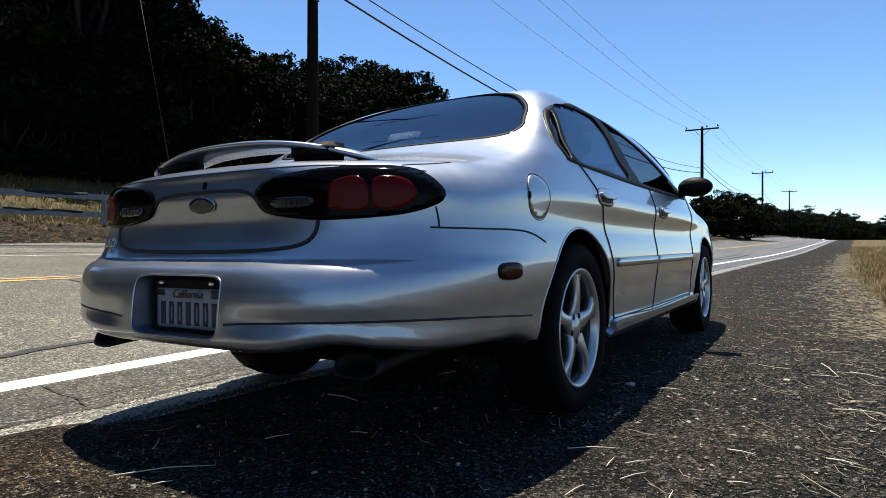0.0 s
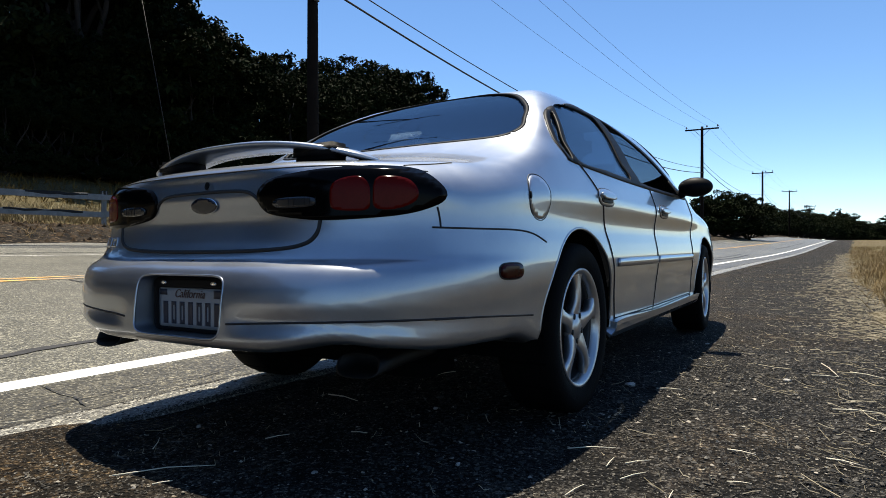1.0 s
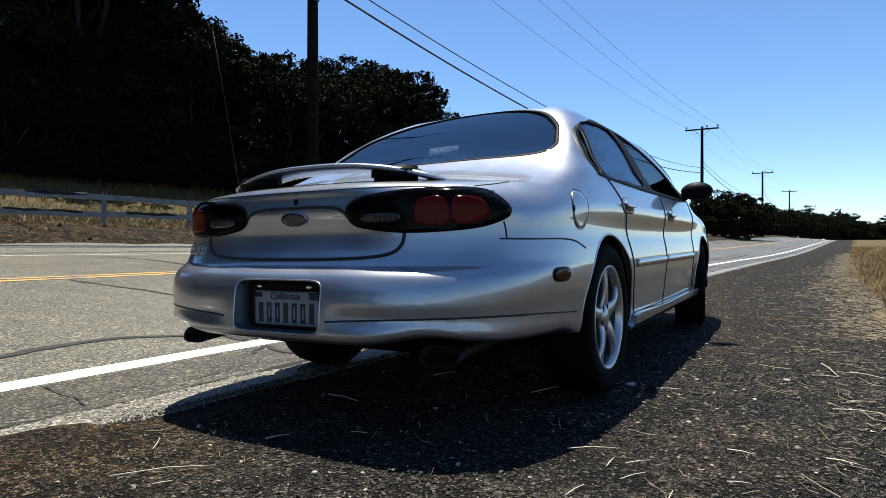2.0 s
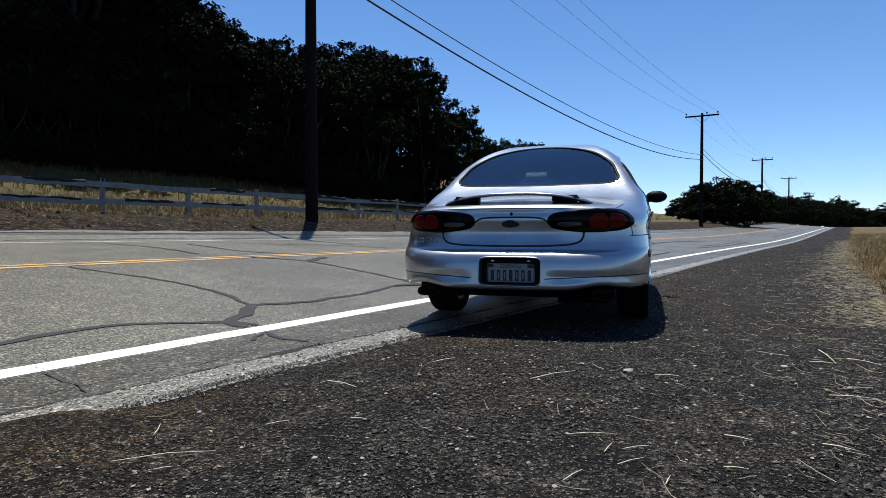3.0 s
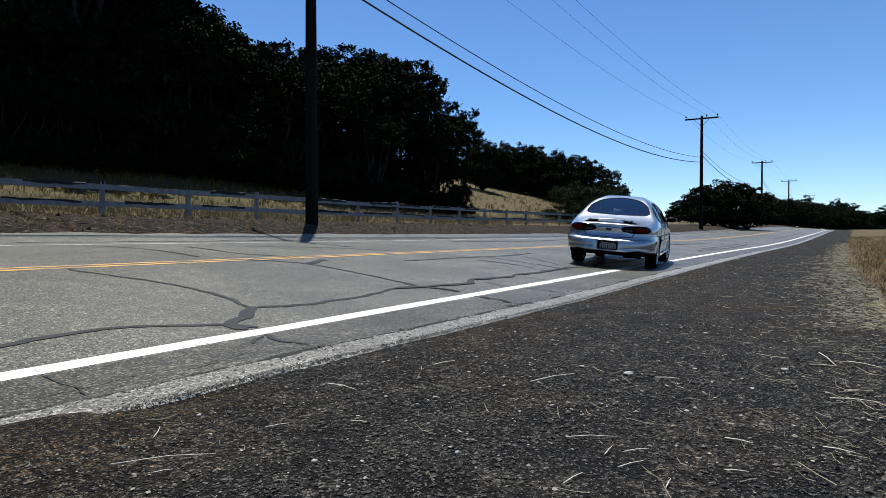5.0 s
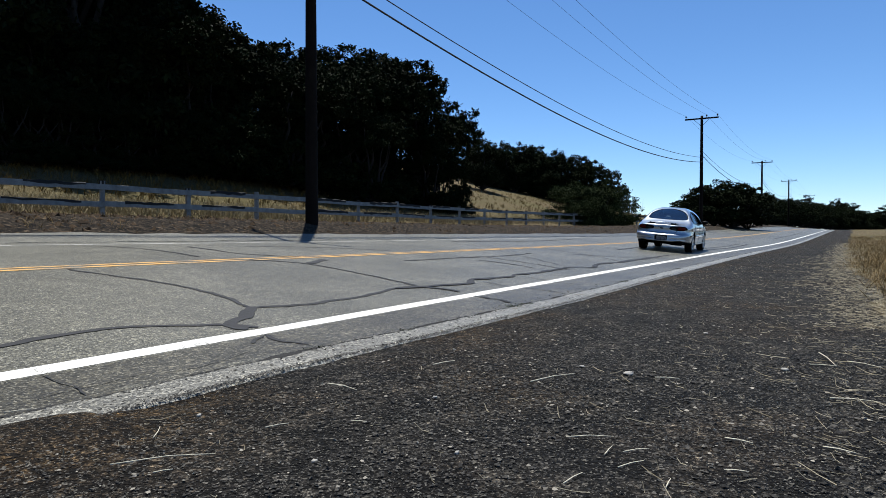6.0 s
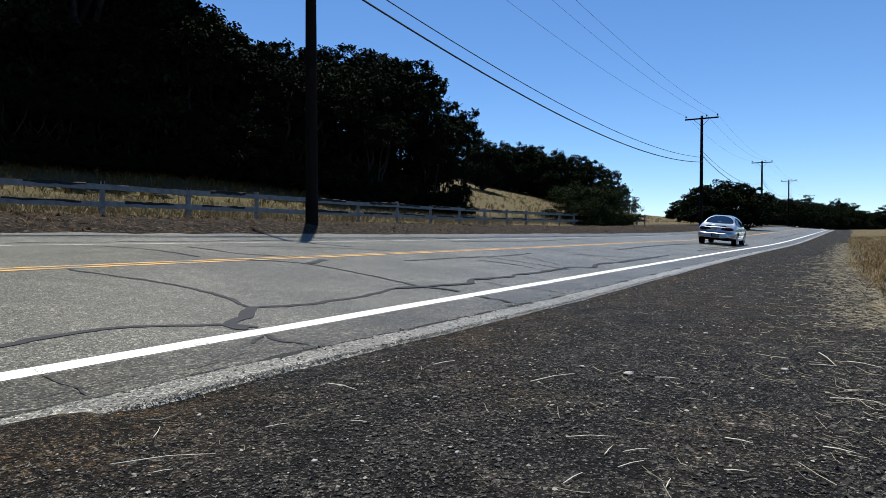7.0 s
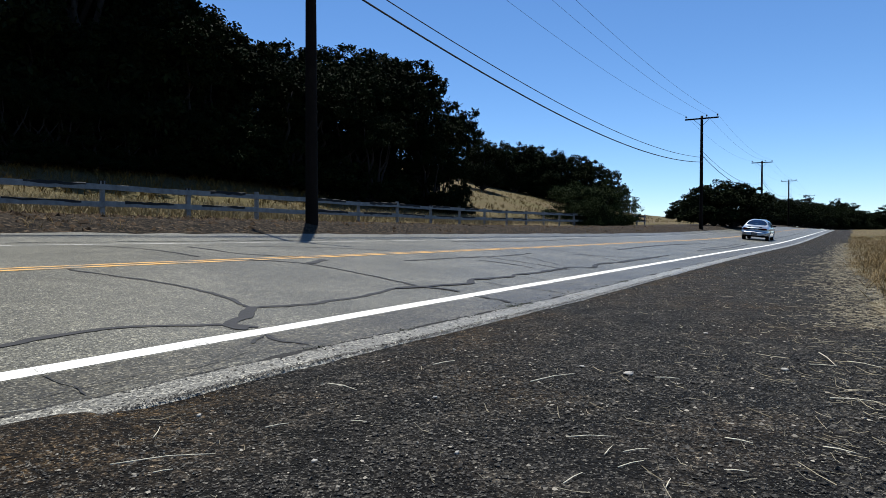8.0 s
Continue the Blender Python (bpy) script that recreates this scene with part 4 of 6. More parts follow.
def make_sides(car):
    for s in (-1, 1):
        seam("door_gap", "x", [(1.10, 0.945), (1.125, 0.80), (1.15, 0.60), (1.155, 0.45), (1.14, 0.30)], 0.008, car, s)
        seam("door_gap", "x", [(0.03, 0.955), (0.16, 0.86), (0.25, 0.74), (0.31, 0.62), (0.36, 0.50), (0.40, 0.38), (0.43, 0.30)], 0.008, car, s)
        seam("door_gap", "x", [(2.22, 0.95), (2.20, 0.85), (2.17, 0.70), (2.16, 0.55), (2.18, 0.40), (2.20, 0.30)], 0.008, car, s)
        seam("sill_gap", "x", [(0.42, 0.318), (1.2, 0.314), (2.2, 0.318)], 0.007, car, s)
        for a, b in ((0.40, 1.135), (1.165, 2.15)):
            patch("side_moulding", "x", np.array([(a, 0.547), (b, 0.545), (b, 0.582), (a, 0.584)]), [], 0.009, 0.011, PAINT, car, "silver-white body side moulding", res=0.02, sign=s)
        patch("sill_skirt", "x", closed_curve([(0.40, 0.262), (1.2, 0.262), (2.3, 0.262), (2.38, 0.28), (2.3, 0.312), (1.2, 0.306), (0.45, 0.318), (0.38, 0.29)]), [], 0.030, 0.04, PAINT, car, "flared painted sill skirt", res=0.02, sign=s)
        for yc, zc in ((0.255, 0.838), (1.31, 0.826)):
            rec = patch("door_handle", "x", oval(yc, zc, 0.100, 0.034, 3), [], 0.004, 0.006, PAINT, car, "oval painted door handle", res=0.01, sign=s)
            seam("handle_gap", "x", oval(yc, zc, 0.102, 0.036, 3, 40), 0.006, rec, s, True)
            patch("handle_pocket", "x", oval(yc - 0.002, zc - 0.012, 0.075, 0.013, 3), [], 0.006, 0.003, BLACK_PLASTIC, rec, res=0.006, sign=s)
            patch("handle_bar", "x", oval(yc, zc + 0.004, 0.092, 0.013, 3), [], 0.018, 0.010, PAINT, rec, res=0.008, sign=s)
        # mirror
        bm = bmesh.new()
        bmesh.ops.create_uvsphere(bm, u_segments=24, v_segments=16, radius=1)
        for v in bm.verts:
            v.co = Vector((v.co.x * 0.105, v.co.y * (0.055 if v.co.y < 0 else 0.10), v.co.z * 0.062))
        bmesh.ops.translate(bm, verts=bm.verts[:], vec=(0.925 * s, 1.93, 1.01))
        mir = part("door_mirror", bm_mesh("door_mirror", bm, BLACK_PLASTIC), car, "black oval door mirror housing")
        v, f = tube([(0.78 * s, 1.96, 0.95), (0.83 * s, 1.95, 0.97), (0.88 * s, 1.94, 0.995)], 0.028, 10)
        part("mirror_stalk", mesh_of("mirror_stalk", v, f, BLACK_PLASTIC, True), mir)
        patch("mirror_sail", "x", np.array([(1.88, 0.955), (2.16, 0.958), (2.12, 1.0), (1.93, 1.06)]), [], 0.006, 0.01, BLACK_PLASTIC, mir, res=0.02, sign=s)
    seam("fuel_door_gap", "x", oval(-0.415, 0.797, 0.078, 0.076, 2.2, 60), 0.0035, car, 1, True)
    patch("fuel_door", "x", oval(-0.415, 0.797, 0.074, 0.072, 2.2), [], 0.0015, 0.004, PAINT, car, "round painted fuel filler door", res=0.012, sign=1)
    patch("fuel_catch", "x", oval(-0.487, 0.799, 0.006, 0.012, 2, 16), [], 0.004, 0.004, BLACK_PLASTIC, car, res=0.004, sign=1)
    v, f = tube([(-0.72, -0.64, 0.88), (-0.72, -0.70, 1.2), (-0.72, -0.79, 1.66)], lambda t: 0.0022 - 0.001 * t, 6)
    part("antenna", mesh_of("antenna", v, f, STEEL_DARK, True), car, "thin metal mast antenna")


def make_arches(car):
    for s in (-1, 1):
        for _, wy in WHEELS[::2]:
            a = np.linspace(-0.02, math.pi + 0.02, 60)
            seam("arch_lip", "x", np.stack([wy - 0.03 + R_ARCH * 1.035 * np.cos(a), Z_HUB + 0.005 + R_ARCH * 0.997 * np.sin(a)], -1), 0.012, car, s, mat=PAINT, lift=-0.003, label="rolled painted wheel arch lip", smooth_path=False)


def make_under(car):
    bm = bmesh.new()
    bmesh.ops.create_cube(bm, size=1, matrix=pose(0, 1.35, 0.30) @ Matrix.Diagonal((1.10, 4.2, 0.08, 1)))
    bmesh.ops.bevel(bm, geom=bm.edges[:], offset=0.03, segments=2, affect="EDGES")
    part("floor_pan", bm_mesh("floor_pan", bm, UNDERBODY), car, "near-black underbody")
    for i, (wx, wy) in enumerate(WHEELS):
        s = 1 if wx > 0 else -1
        a = np.linspace(-0.16, math.pi + 0.16, 40)
        verts = []
        for x in (0.46 * s, 0.835 * s):
            verts += [(x, wy - 0.03 + 0.40 * math.cos(q), Z_HUB + 0.388 * math.sin(q)) for q in a]
        n = len(a)
        faces = [(k, k + 1, n + k + 1, n + k) for k in range(n - 1)] + [tuple(range(n))]
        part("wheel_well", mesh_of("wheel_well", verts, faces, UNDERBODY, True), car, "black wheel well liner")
    for s in (-1, 1):
        verts, faces, n = [], [], 28
        for y, k, dz in ((-0.70, 0.8, 0.0), (-0.85, 0.95, 0.0), (-0.96, 1.0, -0.006), (-1.02, 1.04, -0.010), (-1.02, 0.90, -0.010), (-0.94, 0.86, -0.006)):
            for q in range(n):
                a = 2 * math.pi * q / n
                verts.append((0.575 * s + 0.072 * k * math.copysign(abs(math.cos(a)) ** 0.7, math.cos(a)), y + 0.02 * math.sin(a), 0.330 + dz + 0.030 * k * math.copysign(abs(math.sin(a)) ** 0.7, math.sin(a))))
        faces = [(i * n + q, i * n + (q + 1) % n, (i + 1) * n + (q + 1) % n, (i + 1) * n + q) for i in range(5) for q in range(n)] + [tuple(5 * n + q for q in range(n))]
        part("exhaust_tip", mesh_of("exhaust_tip", verts, faces, STEEL_DARK, True), car, "dark flattened steel exhaust tip")
    bm = bmesh.new()
    bmesh.ops.create_cube(bm, size=1, matrix=pose(0.42, -0.62, 0.31) @ Matrix.Diagonal((0.45, 0.30, 0.16, 1)))
    bmesh.ops.bevel(bm, geom=bm.edges[:], offset=0.06, segments=4, affect="EDGES")
    part("muffler", bm_mesh("muffler", bm, UNDERBODY), car, "near-black oval muffler")
    bm = bmesh.new()
    bmesh.ops.create_cube(bm, size=1, matrix=pose(0, 0.0, 0.27) @ Matrix.Diagonal((1.36, 0.09, 0.09, 1)))
    part("rear_axle", bm_mesh("rear_axle", bm, UNDERBODY), car)


def rounded_box(cx, cy, cz, sx, sy, sz, r, tilt=0.0):
    bm = bmesh.new()
    bmesh.ops.create_cube(bm, size=1, matrix=pose(cx, cy, cz, tilt) @ Matrix.Diagonal((sx, sy, sz, 1)))
    bmesh.ops.bevel(bm, geom=bm.edges[:], offset=r, segments=3, affect="EDGES")
    return bm


def make_cabin(car):
    part("parcel_shelf", bm_mesh("parcel_shelf", rounded_box(0, 0.02, 0.955, 1.20, 0.50, 0.04, 0.015), SHELF_CLOTH), car, "pale rear parcel shelf")
    hb = part("high_brake_lamp", bm_mesh("high_brake_lamp", rounded_box(-0.02, 0.07, 1.045, 0.30, 0.10, 0.15, 0.03), SHELF_CLOTH), car, "pale high brake light housing")
    part("paper_box", bm_mesh("paper_box", rounded_box(-0.02, 0.05, 1.135, 0.17, 0.085, 0.016, 0.005, 50), PAPER), hb, "white box on the parcel shelf")
    part("rear_seat_back", bm_mesh("rear_seat_back", rounded_box(0, 0.34, 0.72, 1.30, 0.16, 0.58, 0.05, -15), CLOTH), car, "grey cloth rear seat back")
    part("rear_seat_cushion", bm_mesh("rear_seat_cushion", rounded_box(0, 0.62, 0.48, 1.30, 0.52, 0.18, 0.05), CLOTH), car, "grey cloth rear seat")
    for x in (-0.38, 0.38):
        part("rear_headrest", bm_mesh("rear_headrest", rounded_box(x, 0.27, 1.045, 0.24, 0.10, 0.10, 0.04), CLOTH), car, "grey headrest")
        part("front_seat_back", bm_mesh("front_seat_back", rounded_box(x, 1.25, 0.76, 0.54, 0.18, 0.74, 0.07, -16), CLOTH), car, "grey cloth front seat back")
        part("front_seat_cushion", bm_mesh("front_seat_cushion", rounded_box(x, 1.52, 0.48, 0.50, 0.50, 0.16, 0.05), CLOTH), car, "grey cloth front seat")
        part("front_headrest", bm_mesh("front_headrest", rounded_box(x, 1.12, 1.195, 0.27, 0.12, 0.17, 0.05, -10), CLOTH), car, "grey headrest")
    part("dashboard", bm_mesh("dashboard", rounded_box(0, 2.25, 0.86, 1.36, 0.50, 0.22, 0.07), BLACK_PLASTIC), car, "dark dashboard")
    ring = [(-0.38 + 0.19 * math.cos(a), 1.98 - 0.08 * math.sin(a), 0.93 + 0.17 * math.sin(a)) for a in np.linspace(0, 2 * math.pi, 28, endpoint=False)]
    v, f = tube(ring, 0.014, 8, True)
    part("steering_wheel", mesh_of("steering_wheel", v, f, BLACK_PLASTIC, True), car, "dark steering wheel")
    part("cabin_mirror", bm_mesh("cabin_mirror", rounded_box(0, 1.92, 1.27, 0.22, 0.03, 0.06, 0.015), BLACK_PLASTIC), car)
    part("headliner", mesh_of("headliner", skin("z", *[q.ravel() for q in np.meshgrid(np.linspace(-0.52, 0.52, 14), np.linspace(0.70, 1.74, 14), indexing="ij")]) - (0, 0, 0.03), grid_faces(14, 14), CLOTH, True), car, "dark cloth headliner")


def make_wheel(car, wx, wy):
    s = 1 if wx > 0 else -1
    wheel = new("wheel")
    wheel.parent = car
    wheel.location = (wx, wy, Z_HUB)
    prof = [(0.222, -0.095), (0.232, -0.105), (0.27, -0.112), (0.305, -0.108), (0.320, -0.092), (0.325, -0.06), (0.325, 0.06), (0.320, 0.092), (0.305, 0.108), (0.27, 0.112), (0.232, 0.105), (0.222, 0.095)]
    n = 64

    def lathe(pr, closed=True):
        verts, faces = [], []
        for k in range(n):
            a = 2 * math.pi * k / n
            verts += [(x * s, r * math.cos(a), r * math.sin(a)) for r, x in pr]
        m = len(pr)
        for k in range(n):
            for j in range(m if closed else m - 1):
                faces.append((k * m + j, k * m + (j + 1) % m, ((k + 1) % n) * m + (j + 1) % m, ((k + 1) % n) * m + j))
        return verts, faces
    ty = part("tyre", mesh_of("tyre", *lathe(prof), RUBBER, True), wheel, "black rubber tyre")
    for k in range(40):
        a = 2 * math.pi * k / 40
        b = 2 * math.pi * (k + 0.16) / 40
        verts = [(x, (R_TYRE + e) * math.cos(q), (R_TYRE + e) * math.sin(q)) for x in (-0.085, 0.085) for q in (a, b) for e in (-0.004, 0.0008)]
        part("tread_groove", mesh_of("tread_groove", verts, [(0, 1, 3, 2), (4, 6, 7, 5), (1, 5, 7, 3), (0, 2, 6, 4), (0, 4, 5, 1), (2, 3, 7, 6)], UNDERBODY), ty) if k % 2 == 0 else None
    rim = part("rim", mesh_of("rim", *lathe([(0.205, -0.09), (0.224, -0.098), (0.226, -0.088), (0.200, -0.02), (0.196, 0.04), (0.205, 0.075), (0.216, 0.088), (0.226, 0.094), (0.228, 0.104), (0.221, 0.106), (0.210, 0.098), (0.204, 0.080), (0.198, 0.03), (0.197, -0.03)]), ALLOY, True), wheel, "polished alloy rim")
    # liner over the bright barrel, the shade put into its colour
    part("rim_barrel", mesh_of("rim_barrel", *lathe([(0.2045, 0.076), (0.1985, 0.06), (0.193, 0.03), (0.189, -0.03), (0.200, -0.085), (0.203, -0.085), (0.1925, -0.03), (0.1965, 0.03), (0.2015, 0.06)]), BARREL, True), rim, "inside of the rim, coloured dark as if in shade")
    part("brake_disc", mesh_of("brake_disc", *lathe([(0.04, -0.01), (0.19, -0.01), (0.19, 0.012), (0.04, 0.012)]), UNDERBODY, True), wheel, "dark brake disc")
    # five broad spokes
    for k in range(5):
        a0 = 2 * math.pi * k / 5 + math.pi / 2
        verts, rings = [], 9
        for i in range(rings):
            t = i / (rings - 1)
            r = 0.035 + 0.170 * t
            w = 0.0215 + 0.001 * t + 0.030 * (max(0, t - 0.72) / 0.28) ** 2 + 0.026 * (max(0, 0.5 - t) / 0.5) ** 1.3
            x = 0.074 + 0.010 * math.sin(math.pi * min(1, t * 1.05)) + 0.010 * t
            for dx, dw in ((0, -1), (0.007, -0.82), (0.008, 0), (0.007, 0.82), (0, 1), (-0.030, 0.9), (-0.030, -0.9)):
                c, sn = math.cos(a0), math.sin(a0)
                verts.append(((x + dx) * s, r * c - w * dw * sn, r * sn + w * dw * c))
        m = 7
        faces = [(i * m + j, (i + 1) * m + j, (i + 1) * m + (j + 1) % m, i * m + (j + 1) % m) for i in range(rings - 1) for j in range(m)]
        part("spoke", mesh_of("spoke", verts, faces, ALLOY, True), rim)
    part("hub", mesh_of("hub", *lathe([(0.0, 0.092), (0.028, 0.092), (0.034, 0.087), (0.068, 0.084), (0.072, 0.06), (0.05, 0.03), (0.0, 0.03)], False), ALLOY, True), rim, "alloy hub with a centre cap")
    for k in range(5):
        a = 2 * math.pi * (k + 0.5) / 5 + math.pi / 2
        v, f = tube([(0.060 * s, 0.052 * math.cos(a), 0.052 * math.sin(a)), (0.0875 * s, 0.052 * math.cos(a), 0.052 * math.sin(a))], 0.0115, 10)
        part("lug_nut", mesh_of("lug_nut", v, f, STEEL_DARK, True), rim)
    return wheel


def make_car():
    car = tagged(new("car"), "silver-white rounded sedan with smoked tail lamps and a rear spoiler", "car")
    make_body(car)
    make_glass(car)
    make_rear(car)
    make_spoiler(car)
    make_sides(car)
    make_arches(car)
    make_under(car)
    make_cabin(car)
    return car, [make_wheel(car, *w) for w in WHEELS]


CAR, CAR_WHEELS = make_car()

# ---------------------------------------------------------------- fence, poles and lines
def bar_mesh(name, a, b, w, h, mat, jag=0.0, seed=0):
    """A sawn board between two ends, w thick and h high, its edges a little worn."""
    rnd = random.Random(seed)
    a, b = Vector(a), Vector(b)
    d = (b - a).normalized()
    s = d.cross(Vector((0, 0, 1)))
    s = s.normalized() if s.length > 0.01 else Vector((1, 0, 0))
    u = s.cross(d)
    n = 8
    verts = []
    for i in range(n + 1):
        p = a + (b - a) * i / n
        j = [rnd.uniform(-jag, jag) for _ in range(4)]
        verts += [p - s * w / 2 - u * (h / 2 + j[0]), p + s * w / 2 - u * (h / 2 + j[1]), p + s * w / 2 + u * (h / 2 + j[2]), p - s * w / 2 + u * (h / 2 + j[3])]
    faces = [(i * 4 + k, i * 4 + (k + 1) % 4, i * 4 + 4 + (k + 1) % 4, i * 4 + 4 + k) for i in range(n) for k in range(4)] + [(3, 2, 1, 0), (n * 4, n * 4 + 1, n * 4 + 2, n * 4 + 3)]
    return mesh_of(name, verts, faces, mat)


def make_fence():
    base = place(21.2, 9.3)
    fence = tagged(new("fence"), "white two-rail wooden fence with peeling paint along the verge", "fence")
    fence.location = base
    rnd = random.Random(4)
    vs = [-4.3 + 3.42 * k for k in range(26)]
    tops = []
    for k, v in enumerate(vs):
        p = place(21.2, v) - base
        lean = Vector((rnd.uniform(-0.02, 0.02), rnd.uniform(-0.02, 0.02), 0))
        top = p + Vector((0, 0, 1.22 + rnd.uniform(-0.05, 0.05))) + lean
        post = part("post", bar_mesh("post", p - Vector((0, 0, 0.15)), top, 0.15, 0.15, FENCE_WHITE, 0.004, k), fence)
        part("bare_patch", bar_mesh("bare_patch", p + Vector((0, 0, 0.95)) + lean, top + Vector((0, 0, 0.01)), 0.157, 0.157, FENCE_BARE, 0.006, k + 60), post) if k % 3 != 1 else None
        tops.append(p)
    for k in range(len(vs) - 1):
        for hgt in (1.02, 0.46):
            a, b = tops[k] + Vector((0, 0, hgt + rnd.uniform(-0.03, 0.03))), tops[k + 1] + Vector((0, 0, hgt + rnd.uniform(-0.03, 0.03)))
            off = Vector((*LEFT, 0)) * -0.10
            rail = part("rail", bar_mesh("rail", a + off, b + off, 0.045, 0.19, FENCE_WHITE, 0.006, k * 7 + int(hgt * 10)), fence)
            t0 = rnd.uniform(0.0, 0.3)
            t1 = min(1, t0 + rnd.uniform(0.4, 0.75))
            up = Vector((0, 0, 0.065))
            if rnd.random() < 0.9:
                part("bare_patch", bar_mesh("bare_patch", a + (b - a) * t0 + off + up, a + (b - a) * t1 + off + up, 0.050, rnd.uniform(0.06, 0.13), FENCE_BARE, 0.028, k * 11 + int(hgt * 10)), rail)


POLES = [(12.0, 13.2), (11.4, 64.5), (11.5, 112.0), (11.35, 158.0), (10.4, 213.0)]


def make_pole(u, v, height, first):
    base = place(u, v)
    pole = tagged(new("utility_pole"), "tall dark wooden utility pole beside the road" if first else "wooden utility pole with a crossarm and insulators beside the road", "utility pole", group="utility poles along the road")
    pole.location = base
    n = 14
    ring = [Vector((0, 0, -0.3 + (height + 0.3) * i / n)) for i in range(n + 1)]
    verts, faces = [], []
    for i, p in enumerate(ring):
        r = 0.18 - 0.06 * i / n
        for k in range(14):
            a = 2 * math.pi * k / 14
            verts.append(p + Vector((math.cos(a), math.sin(a), 0)) * (r + 0.004 * noise.noise((k * 2.1, i * 0.7, u))))
    faces = [(i * 14 + k, i * 14 + (k + 1) % 14, i * 14 + 14 + (k + 1) % 14, i * 14 + 14 + k) for i in range(n) for k in range(14)] + [tuple(n * 14 + k for k in range(14))]
    part("shaft", mesh_of("shaft", verts, faces, POLE_WOOD, True), pole)
    L = Vector((LEFT[0], LEFT[1], 0))
    A = Vector((ALONG[0], ALONG[1], 0))
    zc = height - 0.28
    c = Vector((0, 0, zc)) - A * 0.14
    part("crossarm", bar_mesh("crossarm", c - L * 1.5, c + L * 1.5, 0.10, 0.13, POLE_WOOD, 0.004, int(v)), pole, "wooden crossarm")
    for s in (-1, 1):
        v_, f_ = tube([c + L * 0.75 * s, Vector((0, 0, zc - 0.75)) - A * 0.1], 0.018, 6)
        part("brace", mesh_of("brace", v_, f_, STEEL_DARK), pole, "flat steel brace")
    for off in (-1.4, -0.45, 1.4):
        q = c + L * off
        v_, f_ = tube([q + Vector((0, 0, 0.06)), q + Vector((0, 0, 0.16)), q + Vector((0, 0, 0.20)), q + Vector((0, 0, 0.28)), q + Vector((0, 0, 0.34))], lambda t: 0.02 if t < 0.3 else (0.075 if t < 0.8 else 0.04), 10)
        part("insulator", mesh_of("insulator", v_, f_, GLASS_BROWN, True), pole, "brown insulator on its pin")
    for k in range(7):
        q = Vector((0.14, -0.05, 2.2 + 0.42 * k)) if first else None
        if q:
            v_, f_ = tube([q, q + Vector((0.05, -0.03, 0))], 0.014, 6)
            part("step_bolt", mesh_of("step_bolt", v_, f_, STEEL_DARK), pole, "steel step bolt")
    return base, c + base, L


def make_wire(name, a, b, sag, r, label):
    pts = []
    for i in range(41):
        t = i / 40
        p = a.lerp(b, t)
        p.z -= sag * 4 * t * (1 - t)
        pts.append(p)
    o = a.copy()
    v, f = tube([p - o for p in pts], r, 6)
    ob = new(name, mesh_of(name, v, f, WIRE, True))
    ob.location = o
    return tagged(ob, label, "cable", group="overhead lines")


make_fence()
ends = [make_pole(u, v, (11.6, 10.8, 10.35, 10.25, 9.9)[i], i == 0) for i, (u, v) in enumerate(POLES)]
ends.insert(0, (place(12.2, -38.0), place(12.2, -38.0) + Vector((0, 0, 11.2)), Vector((LEFT[0], LEFT[1], 0))))
for (b0, c0, L0), (b1, c1, L1) in zip(ends, ends[1:]):
    for off in (-1.4, -0.45, 1.4):
        make_wire("power_line", c0 + L0 * off + Vector((0, 0, 0.33)), c1 + L1 * off + Vector((0, 0, 0.33)), 0.9, 0.0075, "thin bare power line between poles")
    for hgt, r, sg in ((6.42, 0.030, 1.35), (6.85, 0.018, 1.2)):
        make_wire("telephone_cable", b0 + Vector((0, 0, hgt + 0.5)) + Vector((0.17, 0, 0)), b1 + Vector((0, 0, hgt)) + Vector((0.17, 0, 0)), sg, r, "black telephone cable slung between poles")

# ---------------------------------------------------------------- trees
def crown_mesh(name, rnd, lobes, clumps, leaves, size, mat, clump=0.57):
    """Clumps of small leaves on the shells of a few lobes, with gaps between."""
    verts, faces = [], []
    for _ in range(clumps):
        c, r = rnd.choices(lobes, weights=[l[1].x * l[1].y for l in lobes])[0]
        d = Vector((rnd.gauss(0, 1), rnd.gauss(0, 1), rnd.gauss(0, 1))).normalized()
        if d.z < -0.55:
            d.z *= 0.4
        q = rnd.uniform(0.55, 1.08)
        cc = c + Vector((d.x * r.x * q, d.y * r.y * q, d.z * r.z * q))
        cr = rnd.uniform(0.45, 0.95) * clump
        for _ in range(leaves):
            o = Vector((rnd.gauss(0, 0.5), rnd.gauss(0, 0.5), rnd.gauss(0, 0.38))) * cr
            n = Vector((rnd.gauss(0, 1), rnd.gauss(0, 1), rnd.gauss(0.6, 1))).normalized()
            t = n.orthogonal().normalized()
            t = Matrix.Rotation(rnd.uniform(0, 6.28), 3, n) @ t
            b = n.cross(t)
            s = size * rnd.uniform(0.55, 1.25)
            p = cc + o
            i = len(verts)
            verts += [p - t * s, p + b * s * 0.5 + n * s * 0.15, p + t * s, p - b * s * 0.5 + n * s * 0.15]
            faces.append((i, i + 1, i + 2, i + 3))
    return mesh_of(name, verts, faces, mat)


def limb_path(rnd, a, b, wob):
    return [a.lerp(b, t) + Vector((rnd.uniform(-1, 1), rnd.uniform(-1, 1), rnd.uniform(-0.4, 0.6))) * wob * math.sin(math.pi * t) for t in np.linspace(0, 1, 6)]


